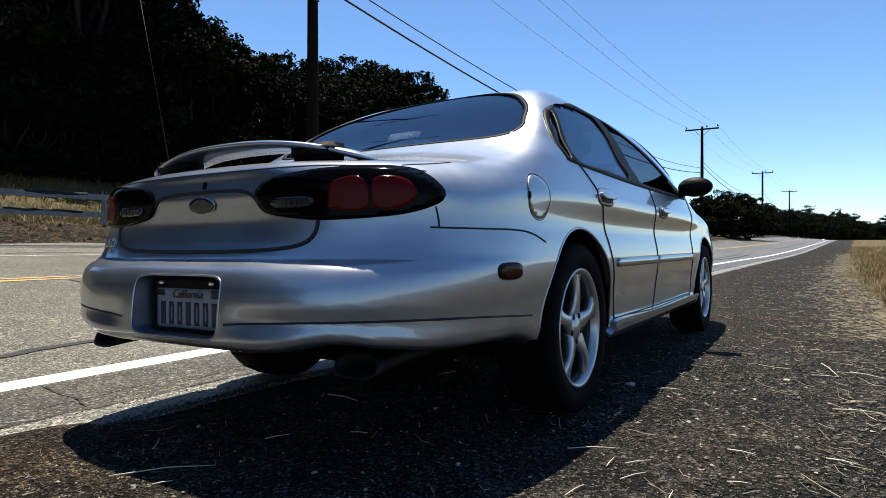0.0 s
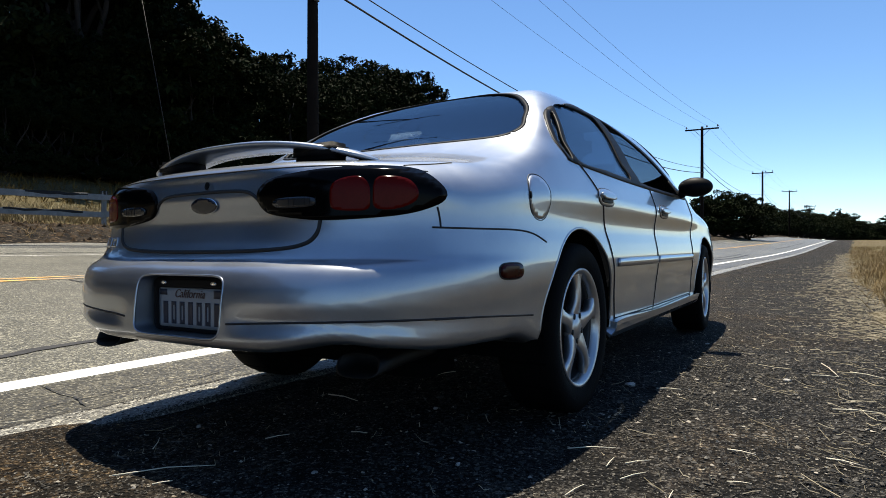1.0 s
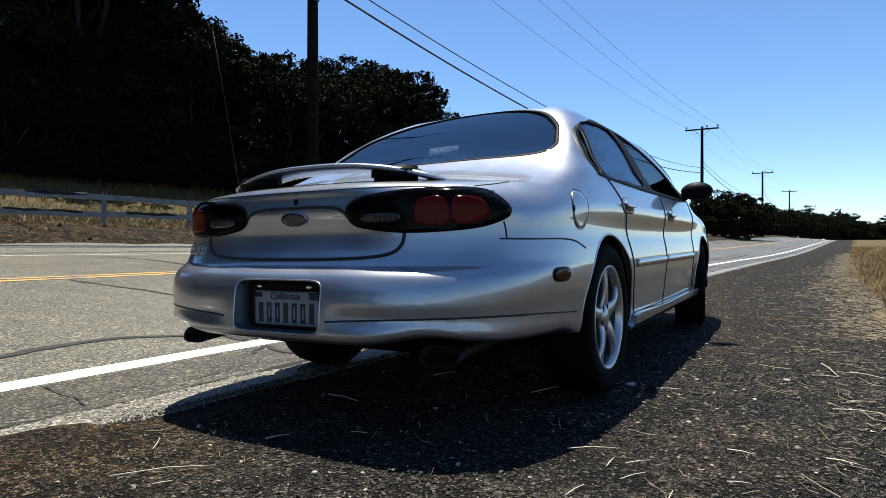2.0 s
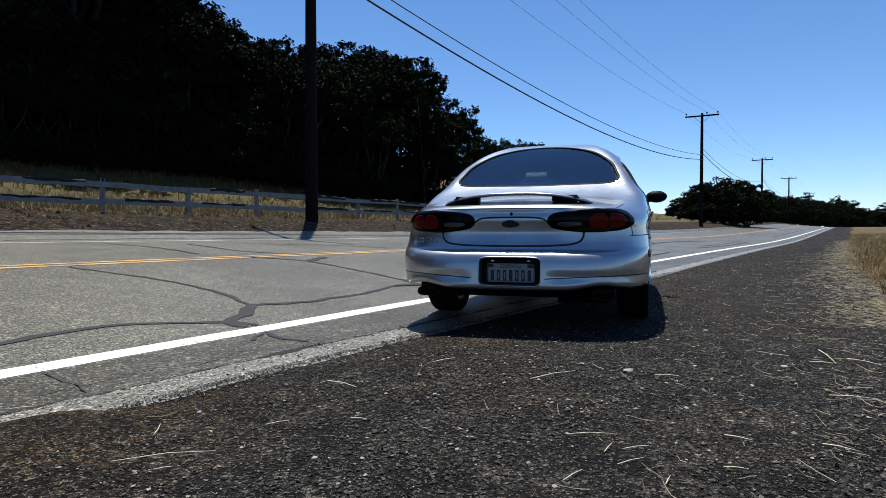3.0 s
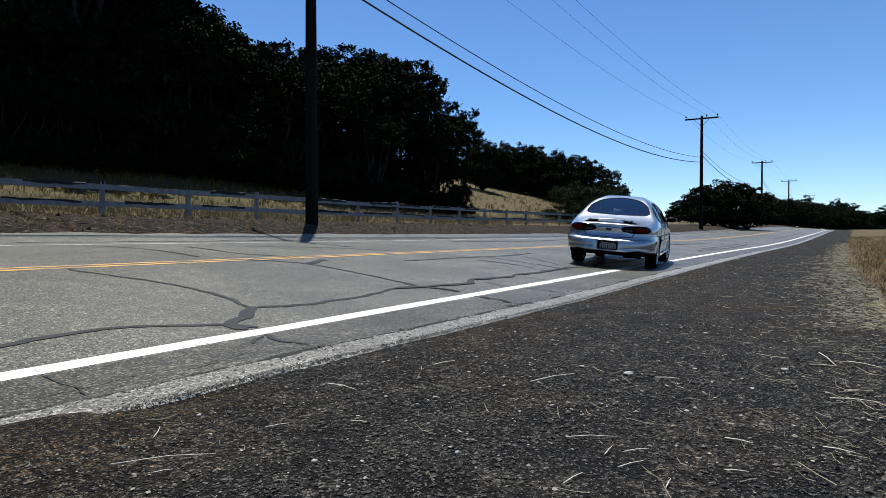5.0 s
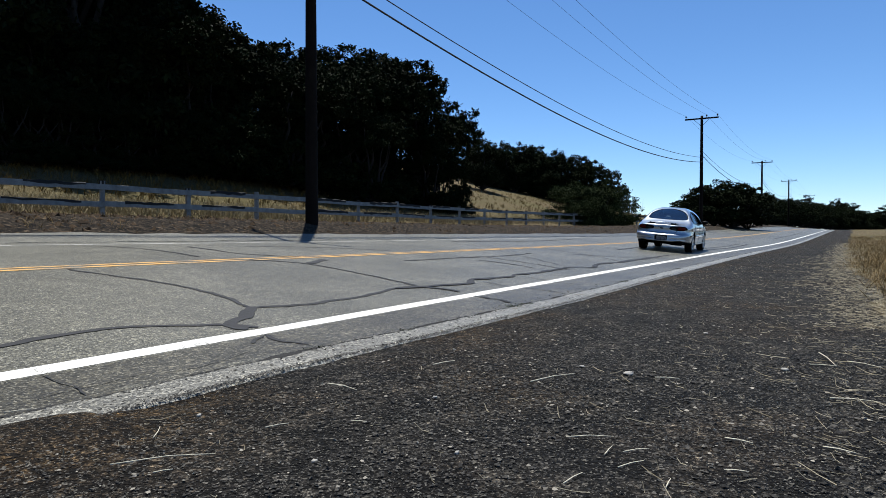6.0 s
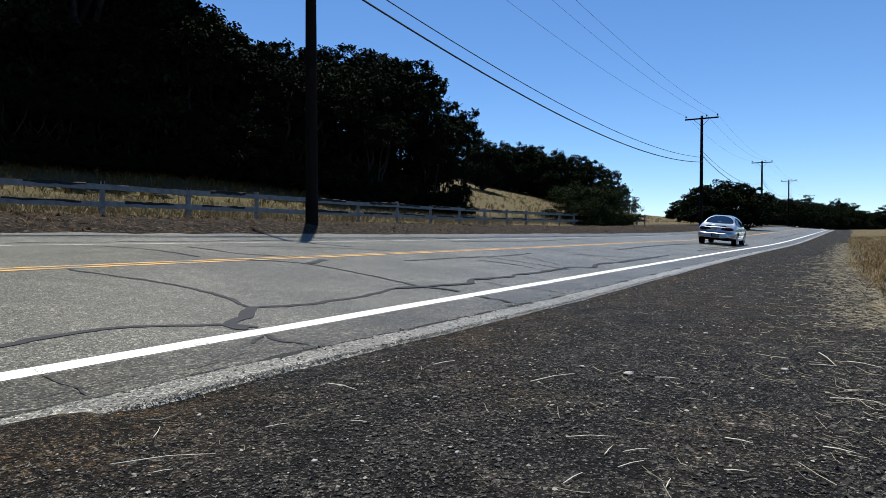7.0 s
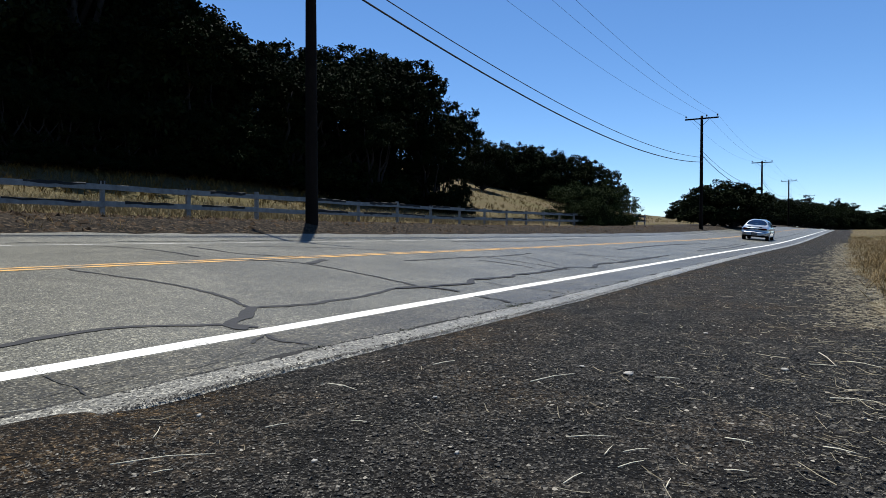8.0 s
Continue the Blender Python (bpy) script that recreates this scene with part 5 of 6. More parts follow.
def make_tree(seed, height, spread, leaf, mat, clumps=150, leaves=42, label="", trunk=0.30, low=0.32, name="oak_tree", skirt=0.13, clump=0.57):
    rnd = random.Random(seed)
    tree = tagged(new(name), label, "tree")
    lobes = []
    for k in range(7):
        a = 2 * math.pi * (k + rnd.random() * 0.7) / 7
        rr = spread * rnd.uniform(0.35, 0.68)
        z = height * rnd.uniform(low + 0.16, 0.80)
        s = spread * rnd.uniform(0.34, 0.52)
        lobes.append((Vector((math.cos(a) * rr, math.sin(a) * rr, z)), Vector((s, s, s * 0.72))))
    lobes.append((Vector((rnd.uniform(-0.6, 0.6), rnd.uniform(-0.6, 0.6), height * 0.80)), Vector((spread * 0.5, spread * 0.5, height * 0.20))))
    for k in range(5 if low < 0.15 else 0):
        a = 2 * math.pi * (k + rnd.random() * 0.7) / 5
        s = spread * rnd.uniform(0.30, 0.42)
        lobes.append((Vector((math.cos(a) * spread * 0.5, math.sin(a) * spread * 0.5, height * skirt)), Vector((s, s, height * skirt))))
    fork = Vector((rnd.uniform(-0.3, 0.3), rnd.uniform(-0.3, 0.3), height * low))
    v, f = tube([Vector((0, 0, -0.4)), Vector((0, 0, 0.1)), Vector((0.05, 0.02, height * low * 0.5)), fork], lambda t: trunk * (1.5 - 0.75 * t), 10)
    tr = part("trunk", mesh_of("trunk", v, f, BARK, True), tree, "dark furrowed trunk")
    for c, r in lobes:
        v, f = tube(limb_path(rnd, fork - Vector((0, 0, 0.2)), c + Vector((0, 0, -r.z * 0.2)), spread * 0.08), lambda t: trunk * 0.55 * (1 - 0.8 * t), 7)
        part("limb", mesh_of("limb", v, f, BARK, True), tr)
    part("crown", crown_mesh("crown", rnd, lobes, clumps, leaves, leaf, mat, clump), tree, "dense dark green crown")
    return tree


def bearing(px, d):
    """A plan place at a share of the view's half width and a depth."""
    return (px - 784) / 1115.3 * d, d


def plant(src, spots, rnd, fat=1.0):
    """Trees at their spots: the first ones stand where they are needed, the rest are copies."""
    for k, (px, d, h) in enumerate(spots):
        x, y = bearing(px, d)
        t, tall = src[k % len(src)]
        s = h / tall
        w = s * rnd.uniform(0.92, 1.12) * fat
        m = pose(x, y, ground_z(x, y) - 0.1, 0, 0, rnd.uniform(0, 360)) @ Matrix.Diagonal((w, w, s, 1))
        if t in STANDING:
            scale, t.scale = t.scale.copy(), (1, 1, 1)
            copy_thing(t, m)
            t.scale = scale
        else:
            t.matrix_basis = m
            STANDING.append(t)


STANDING = []


def make_woods():
    rnd = random.Random(11)
    lab = "dark evergreen oak with a dense rounded crown on the hillside"
    oaks = []
    for k in range(4):
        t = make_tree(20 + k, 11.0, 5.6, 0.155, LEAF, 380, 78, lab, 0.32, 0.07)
        oaks.append((t, 11.0))
    far_oaks = []
    for k in range(3):
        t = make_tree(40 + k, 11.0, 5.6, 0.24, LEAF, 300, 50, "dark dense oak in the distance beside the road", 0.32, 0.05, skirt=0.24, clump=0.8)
        far_oaks.append((t, 11.0))
    slope = []
    for px, d, h in ((-210, 36, 18.8), (-120, 36, 17.6), (-40, 38, 20.6), (30, 36, 18.1), (95, 40, 18.6), (150, 38, 18.8), (215, 41, 14.3), (265, 40, 11.8), (310, 43, 10.7), (352, 41, 10.6), (400, 46, 9.8),
                     (-150, 48, 22.6), (-20, 50, 23.9), (110, 50, 22.6), (230, 52, 15.7), (318, 53, 12.2), (60, 35, 8.2), (180, 36, 7.5), (290, 39, 7.5), (380, 43, 8.2), (440, 46, 8.2),
                     (468, 54, 10.2), (515, 52, 10.8), (560, 56, 11.2), (600, 58, 12.5), (650, 56, 11.7), (500, 44, 8.7), (560, 46, 9.4), (620, 48, 10.1), (690, 52, 11.4), 
                     (660, 46, 7.5), (-80, 28.5, 4.5), (10, 30, 4.4), (60, 31.5, 4.6), (110, 32.6, 4.4), (170, 34, 4.8), (225, 35.7, 4.5), (280, 37.3, 4.8), (330, 39, 4.6), (375, 41, 4.8), (420, 42.5, 4.8), (475, 45, 4.8), (530, 47.6, 5), (590, 48, 5), (640, 50, 5), (668, 50, 5), (758, 50, 6.6), (776, 54, 5.6), (794, 51, 4.4), (818, 53, 2.8)):
        slope.append((px, d, h))
    plant(oaks, slope, rnd)
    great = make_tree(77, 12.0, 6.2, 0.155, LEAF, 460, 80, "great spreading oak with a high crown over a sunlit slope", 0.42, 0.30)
    plant([(great, 12.0)], [(738, 52, 11.5)], rnd, 0.92)
    ridge = [(px, d, h) for px, d, h in ((842, 96, 7.2), (868, 100, 7.1), (895, 98, 7.5), (922, 102, 7.8), (948, 100, 8.1), (972, 98, 7.8), (995, 100, 7.8), (1018, 98, 8.1), (1042, 96, 7.4), (1065, 95, 7.1), (1086, 97, 5.3),
                                         (855, 84, 6.7), (885, 108, 7.4), (935, 110, 8.4), (985, 112, 8.2), (850, 95, 4.5), (880, 97, 4.5), (908, 97, 4.5), (936, 99, 4.5), (960, 97, 4.5), (984, 97, 4.2), (1008, 96, 4.2), (1030, 95, 4.2), (1054, 94, 4.0))]
    plant(far_oaks, ridge, rnd)
    road_oaks = [(1345, 140, 5.7), (1362, 150, 6.0), (1380, 155, 5.8), (1400, 165, 6.2), (1418, 180, 6.6), (1434, 200, 7.2), (1450, 240, 8.5), (1470, 270, 9.9), (1490, 280, 9.9), (1510, 290, 9.2), (1528, 295, 8.7), (1548, 300, 8.2), (1568, 300, 10.5), (1245, 78, 4.2), (1282, 80, 5.0), (1262, 76, 4.7), (1300, 78, 5.0), (1325, 80, 4.4), (1190, 150, 2.7), (1212, 150, 5.3), (1232, 152, 6.4), (1352, 150, 5.9), (1372, 165, 6.5), (1394, 175, 6.7), (1415, 190, 7.1), (1440, 230, 8.4),
                 (1460, 290, 10.4), (1482, 300, 13.0), (1500, 300, 10.3), (1518, 310, 9.2), (1538, 320, 8.8), (1560, 330, 9.2), (1585, 330, 8.9), (1423, 260, 11.6), (1402, 250, 9.9), (1380, 240, 9.7), (1360, 220, 9.3), (1340, 130, 5.7)]
    plant(far_oaks, [(a, b, c * 1.15) for a, b, c in road_oaks], rnd, 1.35)
    # unseen oaks behind the camera, added to darken what the car reflects
    for u, v, h in ((37, -4, 12), (34, -13, 11), (39, -22, 14), (35, -33, 12), (41, -43, 15), (36, -55, 13), (44, -12, 15), (46, -34, 16), (43, -66, 15), (36, -80, 14)):
        copy_thing(oaks[int(h) % 4][0], Matrix.Translation(place(u, v, -0.2)) @ pose(0, 0, 0, 0, 0, v * 31) @ Matrix.Scale(h / 11, 4))
    bush = make_tree(51, 4.2, 3.6, 0.10, LEAF_GREEN, 220, 80, "broad green bush at the end of the fence", 0.12, 0.04, "bush")
    plant([(bush, 4.2)], [(1015, 65, 3.8), (1050, 64, 4.1), (1082, 66, 3.3), (1035, 61, 2.6), (1075, 61, 2.2)], rnd)
    thin = make_tree(61, 4.6, 2.4, 0.13, LEAF_GREEN, 34, 26, "sparse young tree beside the bush", 0.07, 0.3, "young_tree")
    plant([(thin, 4.6)], [(1108, 66, 2.9), (1118, 67, 2.5)], rnd)


make_woods()


# ---------------------------------------------------------------- grass, straw and stones
def blades(name, spots, mat, label, category, seed, lo, hi, wide, lean=0.35):
    rnd = random.Random(seed)
    verts, faces = [], []
    o = Vector(spots[0])
    for p in spots:
        a = rnd.uniform(0, 6.28)
        h = rnd.uniform(lo, hi)
        s = Vector((math.cos(a), math.sin(a), 0)) * wide * rnd.uniform(0.6, 1.3)
        t = Vector((rnd.gauss(0, lean), rnd.gauss(0, lean), 1)) * h
        p = Vector(p) - o
        i = len(verts)
        verts += [p - s, p + s, p + t * 0.6 + s * 0.8 + Vector((0, 0, 0)), p + t * 0.6 - s * 0.8, p + t + Vector((t.x, t.y, 0)) * 0.35]
        faces += [(i, i + 1, i + 2, i + 3), (i + 3, i + 2, i + 4)]
    ob = new(name, mesh_of(name, verts, faces, mat))
    ob.location = o
    return tagged(ob, label, category, kind="stuff")


def tufts(seed, n, per, urange, vrange, keep):
    rnd = random.Random(seed)
    out = []
    while len(out) < n * per:
        u, v = rnd.uniform(*urange), vrange[0] * (vrange[1] / vrange[0]) ** rnd.random()
        if keep(u, v, rnd):
            for _ in range(per):
                out.append(place(u + rnd.gauss(0, 0.07), v + rnd.gauss(0, 0.07), -0.02))
    return out


def wander(u, v, k=0.9):
    return noise.noise((u * k, v * k, 4.0))


blades("field_grass", tufts(1, 6500, 9, (-6, -0.4), (2.0, 70), lambda u, v, r: u < -0.62 + 0.3 * wander(0, v) and r.random() < 0.85), STRAW_TAN, "dry golden-brown grass at the field's edge", "grass", 3, 0.05, 0.22, 0.004, 0.5)
blades("field_grass", tufts(2, 2400, 7, (-40, -6), (9, 160), lambda u, v, r: True), STRAW_TAN, "dry golden grass over the open field", "grass", 4, 0.2, 0.45, 0.012)
blades("field_grass", [place(-0.75 - 9 * a * a, 2.2 - 16 * b, -0.02) for a, b in np.random.default_rng(9).random((16000, 2))], STRAW_TAN, "dry golden-brown grass over the field behind", "grass", 10, 0.05, 0.22, 0.005, 0.5)
blades("verge_grass", tufts(5, 4200, 7, (20.6, 25.5), (4, 75), lambda u, v, r: u > 21.5 + 0.7 * wander(u, v, 0.4)), STRAW_PALE, "tall dry golden grass behind and under the fence", "grass", 6, 0.25, 0.62, 0.010)
blades("hill_grass", tufts(7, 3400, 6, (24, 40), (3, 120), lambda u, v, r: True), STRAW_OLIVE, "dry grass on the hillside under the trees", "grass", 8, 0.2, 0.5, 0.016)


def scatter_straw():
    """Loose dry stalks, thicker towards the field."""
    rnd = random.Random(31)
    verts, faces = [], []
    o = place(0.3, 3.0)
    made = 0
    while made < 5400:
        u, v = rnd.uniform(-1.4, 2.45), 0.7 * (22 / 0.7) ** rnd.random()
        dens = 0.09 + 0.91 * max(0, min(1, (0.75 - u) / 1.6)) ** 1.3
        if rnd.random() > dens * min(1.0, 0.30 + 0.10 * v) * (0.6 + 0.8 * wander(u, v, 1.1)):
            continue
        made += 1
        ln = rnd.choice((0.008, 0.010, 0.012, 0.015, 0.02, 0.025, 0.03, 0.045, 0.07, 0.12)) * rnd.uniform(0.6, 1.3)
        if u > 0.9 and ln > 0.03 and rnd.random() < 0.85:
            ln *= 0.3
        a = rnd.gauss(2.0, 0.55) if rnd.random() < 0.6 else rnd.uniform(0, 6.28)
        d = Vector((math.cos(a), math.sin(a), 0))
        w = rnd.uniform(0.0004, 0.0011) * (1 + v / 9)
        p = place(u, v, 0.008 + rnd.uniform(0, 0.008)) - o
        s = Vector((-d.y, d.x, 0)) * w
        z = Vector((0, 0, w))
        e = Vector((0, 0, rnd.uniform(-0.004, 0.02)))
        k = s * rnd.uniform(-6, 6)
        i = len(verts)
        for q in (p - d * ln / 2, p + k, p + d * ln / 2 + e):
            verts += [q - s, q + z * 1.4, q + s]
        for b in (i, i + 3):
            faces += [(b, b + 1, b + 4, b + 3), (b + 1, b + 2, b + 5, b + 4)]
    for cu, cv, size, count in ((-0.10, 3.1, 0.20, 20), (-0.06, 2.2, 0.08, 14), (-0.05, 6.0, 0.40, 26), (0.05, 4.6, 0.35, 18), (-0.25, 3.9, 0.3, 24), (0.15, 7.6, 0.5, 20), (-0.2, 9.5, 0.6, 36)):
        for _ in range(count):                          # tangles of straw on the shoulder
            a = rnd.gauss(2.3, 0.6)
            d = Vector((math.cos(a), math.sin(a), rnd.gauss(0, 0.10)))
            ln, w = rnd.uniform(0.02, 0.11), rnd.uniform(0.0004, 0.0010) * (1 + cv / 12)
            p = place(cu + rnd.gauss(0, size * 0.5), cv + rnd.gauss(0, size), 0.010 + rnd.uniform(0, 0.018)) - o
            s, z = Vector((-d.y, d.x, 0)) * w, Vector((0, 0, w * 1.4))
            i = len(verts)
            for q in (p - d * ln / 2, p + s * rnd.uniform(-8, 8), p + d * ln / 2):
                verts += [q - s, q + z, q + s]
            for b in (i, i + 3):
                faces += [(b, b + 1, b + 4, b + 3), (b + 1, b + 2, b + 5, b + 4)]
    for _ in range(4200):                               # the mat of straw along the field's edge
        v = 4.8 * (45 / 4.8) ** rnd.random()
        u = -0.50 + 0.25 * wander(0, v, 0.8) + rnd.gauss(0, 0.26)
        a = rnd.gauss(2.2, 0.5)
        d = Vector((math.cos(a), math.sin(a), rnd.gauss(0, 0.15)))
        ln, w = rnd.uniform(0.02, 0.085), rnd.uniform(0.0005, 0.0011) * (1 + v / 14)
        p = place(u, v, 0.012 + rnd.uniform(0, 0.03)) - o
        s, z = Vector((-d.y, d.x, 0)) * w, Vector((0, 0, w * 1.4))
        i = len(verts)
        for q in (p - d * ln / 2, p + s * rnd.uniform(-5, 5), p + d * ln / 2):
            verts += [q - s, q + z, q + s]
        for b in (i, i + 3):
            faces += [(b, b + 1, b + 4, b + 3), (b + 1, b + 2, b + 5, b + 4)]
    ob = new("straw_litter", mesh_of("straw_litter", verts, faces, STRAW))
    ob.location = o
    return tagged(ob, "loose dry straw stalks littering the gravel shoulder", "straw", kind="stuff")


def scatter_pebbles():
    rnd = random.Random(32)
    verts, faces = [], []
    o = place(0.3, 3.0)
    for turn in range(104000):
        u, v = rnd.uniform(-1.2, 2.5), 0.75 * (11 / 0.75) ** rnd.random()
        if turn >= 90000:                                # crumbs along the broken edge of the asphalt
            u = 2.235 - 0.17 * max(0.0, min(1.0, (v - 2.2) / 4.0)) + rnd.gauss(-0.012, 0.022)
        if turn < 90000 and u > 1.2 and rnd.random() < min(0.75, (u - 1.2) * 0.9):
            continue
        p = place(u, v, 0.004) - o
        r = (0.0015 + 0.0095 * rnd.random() ** 4.5) * min(1.0, 0.30 + v / 3.2)
        r *= 0.65 if turn >= 90000 else 1.0
        a = rnd.uniform(0, 6.28)
        i = len(verts)
        fl = rnd.uniform(0.15, 0.5)
        for k in range(5):
            q = a + k * 1.2566
            rr = r * rnd.uniform(0.55, 1.35)
            verts.append(p + Vector((math.cos(q) * rr, math.sin(q) * rr, rnd.uniform(-0.2, 0.35) * r)))
        verts.append(p + Vector((rnd.uniform(-0.7, 0.7) * r, rnd.uniform(-0.7, 0.7) * r, r * fl * 1.6)))
        faces += [(i + k, i + (k + 1) % 5, i + 5) for k in range(5)]
    ob = new("pebbles", mesh_of("pebbles", verts, faces, PEBBLE))
    ob.location = o
    return tagged(ob, "small dark and pale gravel chips over the shoulder", "gravel", kind="stuff")


def scatter_clods():
    """Lumps of dry earth and dead stems over the bank across the road."""
    rnd = random.Random(36)
    verts, faces = [], []
    o = place(14, 14.0)
    for _ in range(5200):
        u, v = rnd.uniform(10.9, 21.0), 3.5 * (60 / 3.5) ** rnd.random()
        p = place(u, v, -0.01) - o
        r = 0.02 + 0.07 * rnd.random() ** 3
        a = rnd.uniform(0, 6.28)
        i = len(verts)
        for k in range(6):
            q = a + k * 1.0472
            rr = r * rnd.uniform(0.6, 1.4)
            verts.append(p + Vector((math.cos(q) * rr, math.sin(q) * rr, 0)))
        verts.append(p + Vector((rnd.uniform(-0.4, 0.4) * r, rnd.uniform(-0.4, 0.4) * r, r * rnd.uniform(0.5, 1.1))))
        faces += [(i + k, i + (k + 1) % 6, i + 6) for k in range(6)]
    ob = new("earth_clods", mesh_of("earth_clods", verts, faces, CLOD))
    ob.location = o
    return tagged(ob, "clods of dry brown earth on the road bank", "earth", kind="stuff")


def make_stone(u, v, r, flat, seed, label="pale flat stone lying on the gravel"):
    bm = bmesh.new()
    bmesh.ops.create_icosphere(bm, subdivisions=2, radius=1)
    rnd = random.Random(seed)
    for _ in range(7):                                  # broken faces
        d = Vector((rnd.gauss(0, 1), rnd.gauss(0, 1), rnd.gauss(0.2, 0.7))).normalized()
        c = rnd.uniform(0.5, 0.85)
        for q in bm.verts:
            q.co -= d * max(0.0, q.co.dot(d) - c)
    for q in bm.verts:
        n = 1 + 0.30 * noise.noise(q.co * 1.9 + Vector((seed * 3.1, 0, 0)))
        q.co = Vector((q.co.x * r * n, q.co.y * r * 0.8 * n, q.co.z * r * flat * n))
    ob = new("stone", bm_mesh("stone", bm, STONE_PALE))
    ob.location = place(u, v, r * flat * 0.45)
    ob.rotation_euler = (0, 0, seed * 1.3)
    return tagged(ob, label, "stone", group="stones on the shoulder")


def make_stalk(a, b, r=0.0035):
    p, q = place(*a, 0.012), place(*b, 0.014)
    m = p.lerp(q, 0.5) + Vector((0.02, 0.05, 0.015)) * (q - p).length
    v, f = tube([Vector((0, 0, 0)), (p.lerp(m, 0.6) - p), m - p, m.lerp(q, 0.5) - p, q - p], lambda t: r * (1 - 0.45 * t), 6)
    ob = new("dry_stalk", mesh_of("dry_stalk", v, f, STALK, True))
    ob.location = p
    return tagged(ob, "long pale dry stalk lying on the gravel", "dry stalk", group="dry stalks on the shoulder")


STONE_PALE = plain("pale_stone", (0.30, 0.285, 0.26), 0.85, vary=0.25, scale=20, bump=0.4)
CLOD = leaf_mat("dry_clod", (0.004, 0.0028, 0.002), (0.085, 0.057, 0.034))
scatter_straw()
scatter_pebbles()
scatter_clods()
blades("crack_weeds", [place(2.49 - 0.17 * max(0, min(1, (v - 2.2) / 4)) + du, v + dv, 0.0) for v, n in ((2.75, 30), (3.6, 16), (5.3, 60), (5.55, 40), (9.0, 50), (13.0, 40)) for du, dv in np.random.default_rng(int(v * 10)).normal(0, 0.04, (n, 2))], LEAF_GREEN, "small dark weeds growing in the road's edge crack", "weeds", 41, 0.006, 0.022, 0.003, 1.2)
blades("bank_weeds", tufts(15, 500, 5, (11.2, 20.5), (4, 50), lambda u, v, r: wander(u, v, 0.5) > 0.05), STRAW_TAN, "short dead weeds on the earth bank", "weeds", 16, 0.05, 0.2, 0.006, 0.7)
for i, (u, v, r, fl) in enumerate(((0.73, 2.93, 0.030, 0.35), (0.90, 1.61, 0.012, 0.5), (1.29, 2.13, 0.013, 0.45), (1.22, 1.35, 0.011, 0.5), (0.97, 2.99, 0.016, 0.35), (0.11, 3.38, 0.022, 0.4), (1.9, 1.5, 0.014, 0.5), (1.75, 3.1, 0.012, 0.5), (0.6, 4.4, 0.018, 0.4))):
    make_stone(u, v, r, fl, i)
for a, b in (((1.68, 1.03), (1.49, 1.23)), ((1.79, 1.24), (1.87, 1.32)), ((1.56, 1.49), (1.52, 1.56)), ((1.52, 1.05), (1.49, 1.09)), ((2.54, 1.16), (2.48, 1.24)), ((1.8, 2.08), (1.61, 2.04)), ((1.61, 2.64), (1.56, 2.77)), ((1.36, 1.69), (1.3, 1.7)), ((1.05, 2.53), (0.93, 2.77)), ((-0.06, 2.82), (-0.21, 2.82)), ((-0.15, 3.68), (-0.28, 3.55)), ((0.01, 3.52), (-0.1, 3.51)), ((-0.03, 2.16), (-0.11, 2.13)), ((0.23, 2.11), (0.15, 2.09)), ((0.2, 1.82), (0.14, 1.83)), ((0.47, 1.83), (0.41, 1.89)), ((0.45, 1.7), (0.4, 1.78)), ((0.66, 1.88), (0.53, 1.95)), ((0.31, 1.62), (0.31, 1.68)), ((0.54, 1.52), (0.52, 1.61)), ((0.51, 1.78), (0.51, 1.86)), ((0.6, 2.87), (0.5, 2.89)), ((-0.03, 3.9), (-0.1, 3.51))):
    make_stalk(a, b, 0.0018 + 0.0008 * (a[1] > 1.9))

# ---------------------------------------------------------------- what moves
DRIVE = [(0.0, -0.19, 2.84, 31.4), (0.8, -0.19, 2.84, 31.4), (1.0, -0.186, 2.848, 31.4), (1.5, -0.168, 2.879, 31.4), (1.7, -0.135, 2.94, 31.3), (2.2, 0.12, 3.38, 28.0), (2.8, 0.55, 4.44, 19.6),
         (3.0, 0.76, 5.05, 17.9), (3.5, 1.145, 6.48, 13.8), (4.0, 1.64, 8.36, 13.0), (4.5, 2.28, 10.0, 18.0), (4.7, 2.72, 11.12, 20.5), (5.2, 4.16, 14.45, 25.0), (5.8, 6.55, 19.60, 28.5),
         (6.2, 8.46, 22.75, 29.8), (6.6, 10.75, 26.52, 31.0), (7.0, 13.45, 30.87, 32.0), (7.4, 16.6, 35.9, 32.5), (8.0, 21.7, 43.8, 33.0)]


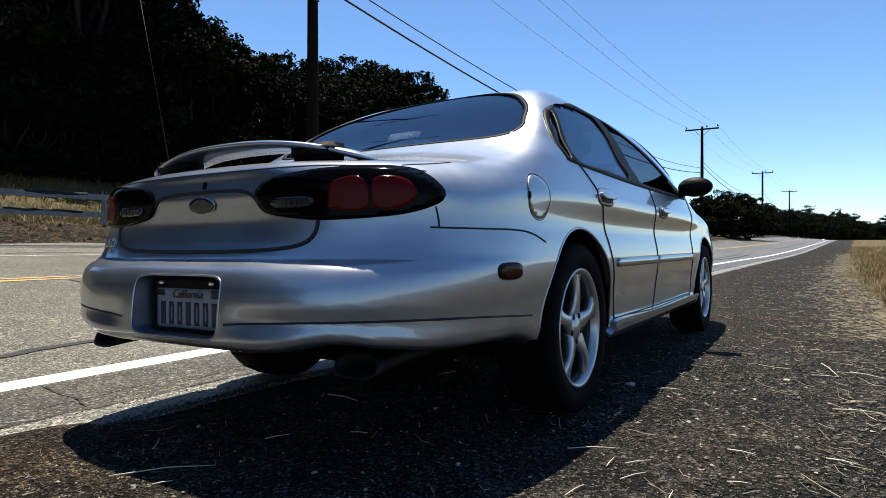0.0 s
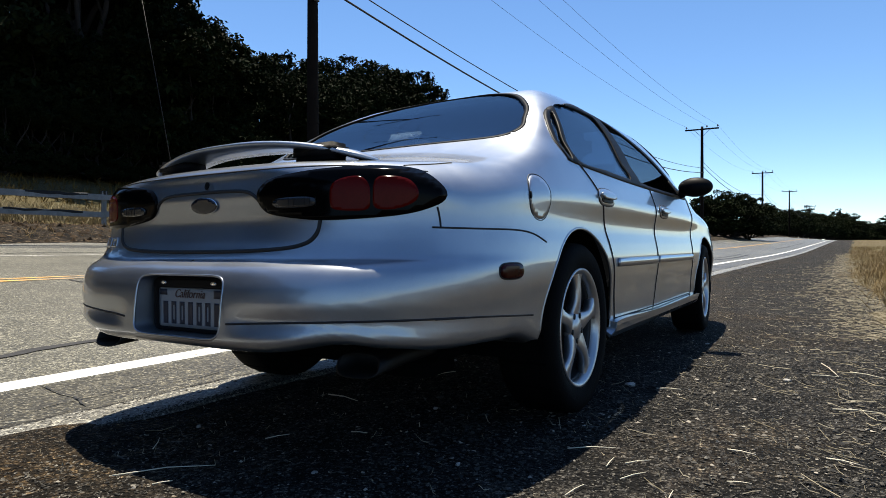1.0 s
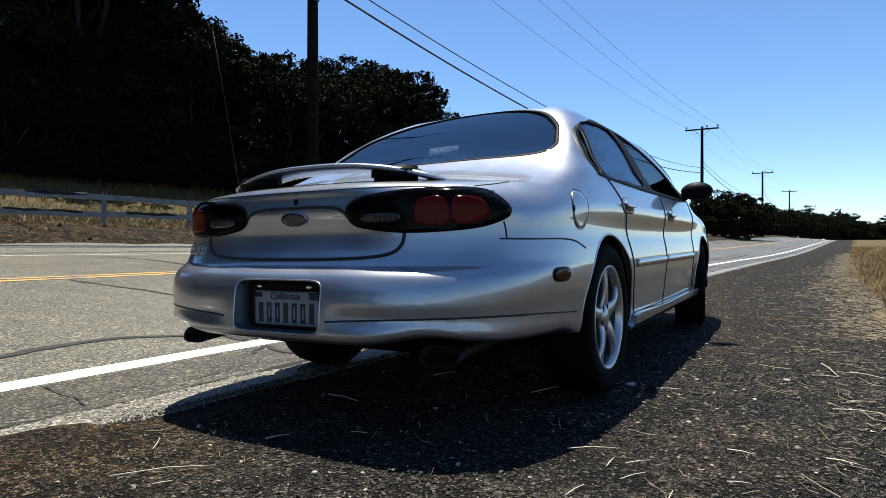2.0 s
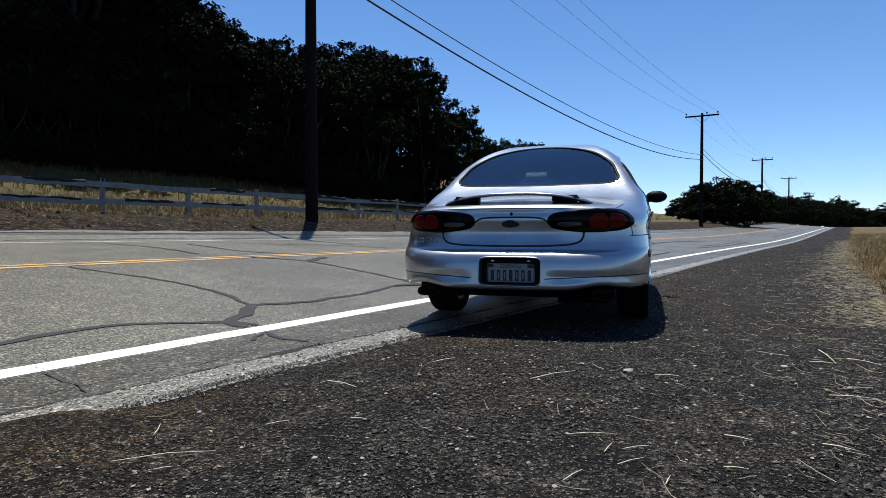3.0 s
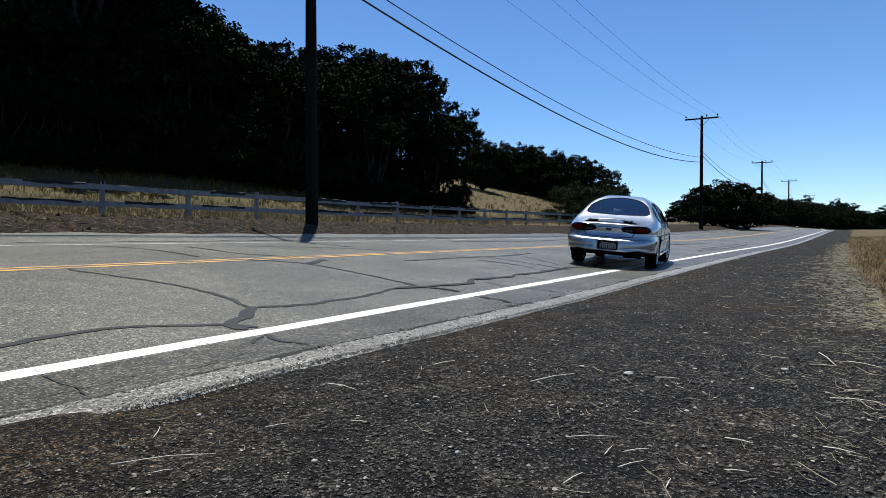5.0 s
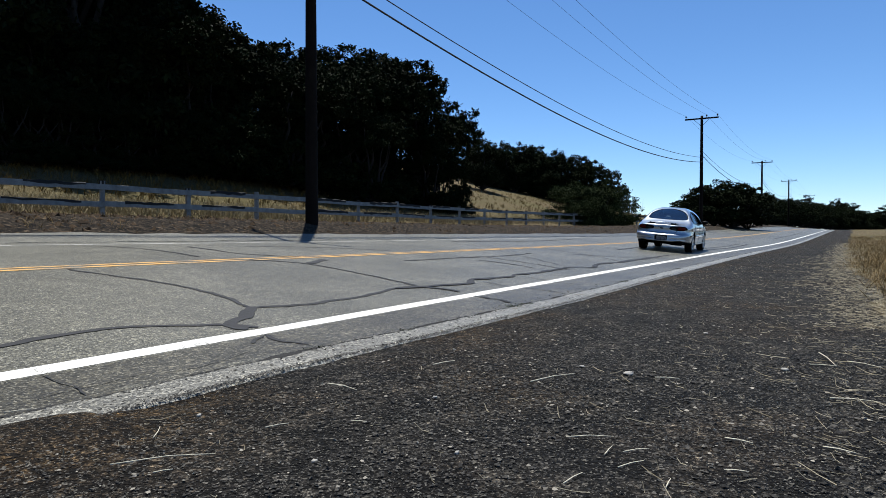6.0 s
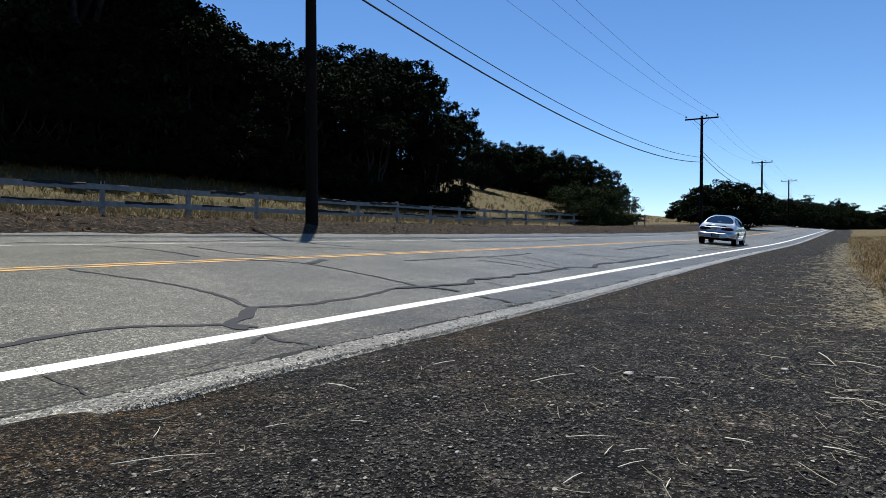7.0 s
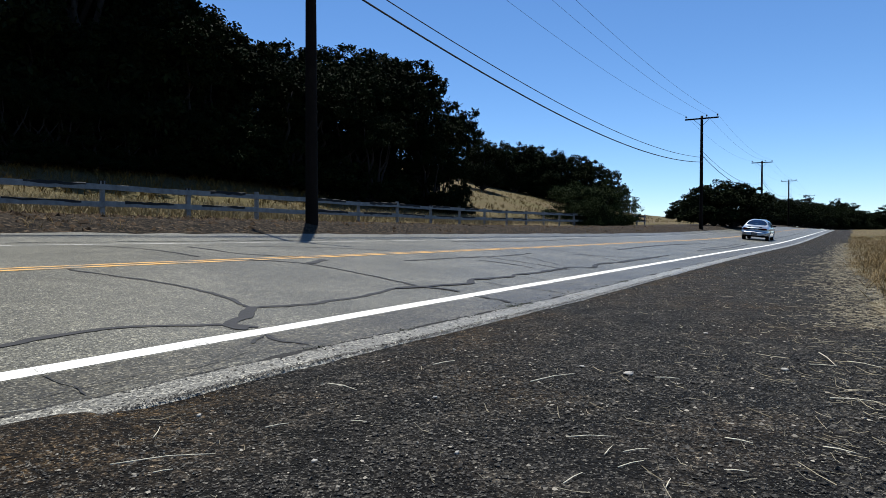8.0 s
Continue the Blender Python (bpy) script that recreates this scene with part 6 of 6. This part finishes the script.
def car_pose(x, y, yaw):
    """The car on the ground at the rear axle's middle, turned clockwise by yaw degrees from the world's y."""
    a = radians(yaw)
    r, f = Vector((math.cos(a), -math.sin(a), 0)), Vector((math.sin(a), math.cos(a), 0))
    o = Vector((x, y, 0))
    h = {(i, j): ground_z(*(o + r * 0.78 * i + f * 2.756 * j).xy) + lift_at(*(o + r * 0.78 * i + f * 2.756 * j).xy) for i in (-1, 1) for j in (0, 1)}
    rear, front = (h[-1, 0] + h[1, 0]) / 2, (h[-1, 1] + h[1, 1]) / 2
    side = (h[1, 0] - h[-1, 0] + h[1, 1] - h[-1, 1]) / 2 / 1.56
    fwd = (f + Vector((0, 0, (front - rear) / 2.756))).normalized()
    rgt = (r + Vector((0, 0, side)))
    rgt = (rgt - fwd * rgt.dot(fwd)).normalized()
    up = rgt.cross(fwd)
    m = Matrix((rgt, fwd, up)).transposed().to_4x4()
    m.translation = (x, y, rear)
    return m


# the tail squats as the car pulls away: seconds, degrees, about a point under the cabin
SQUAT = spline([(0.0, 0.0), (1.0, 0.0), (1.7, 0.4), (2.4, 1.1), (2.8, 1.35), (3.5, 1.35), (4.5, 1.0), (5.2, 0.6), (6.2, 0.35), (8.0, 0.2)])


def squat(t):
    return pose(0, 1.5, 0.3) @ pose(0, 0, 0, float(SQUAT(t))) @ pose(0, -1.5, -0.3)


def lift_at(x, y):
    """The asphalt lies a little over the soil."""
    return 0.0 if 2.5 < plan_of(x, y)[0] < 10.2 else 0.004


def motions():
    walk(CAR, [(t, car_pose(x, y, a) @ squat(t)) for t, x, y, a in DRIVE])
    ts = np.array([r[0] for r in DRIVE])
    run = np.concatenate([[0], np.cumsum([math.dist(DRIVE[i][1:3], DRIVE[i + 1][1:3]) for i in range(len(DRIVE) - 1)])])
    far = spline(list(zip(ts, run)))
    steer = spline([(0.0, 0.0), (0.9, -2.0), (1.7, -9.0), (2.4, -9.0), (3.2, -3.0), (4.0, 4.0), (4.7, 5.0), (5.6, 2.0), (8.0, 0.5)])
    for wheel, (wx, wy) in zip(CAR_WHEELS, WHEELS):
        rows = []
        for k in range(0, 241):
            t = k / 30
            spin = -math.degrees(float(far(t)) / R_TYRE)
            turn = -float(steer(t)) if wy > 1 else 0.0
            rows.append((t, squat(t).inverted() @ pose(wx, wy, Z_HUB, 0, 0, turn) @ pose(0, 0, 0, spin)))
        walk(wheel, rows)


motions()
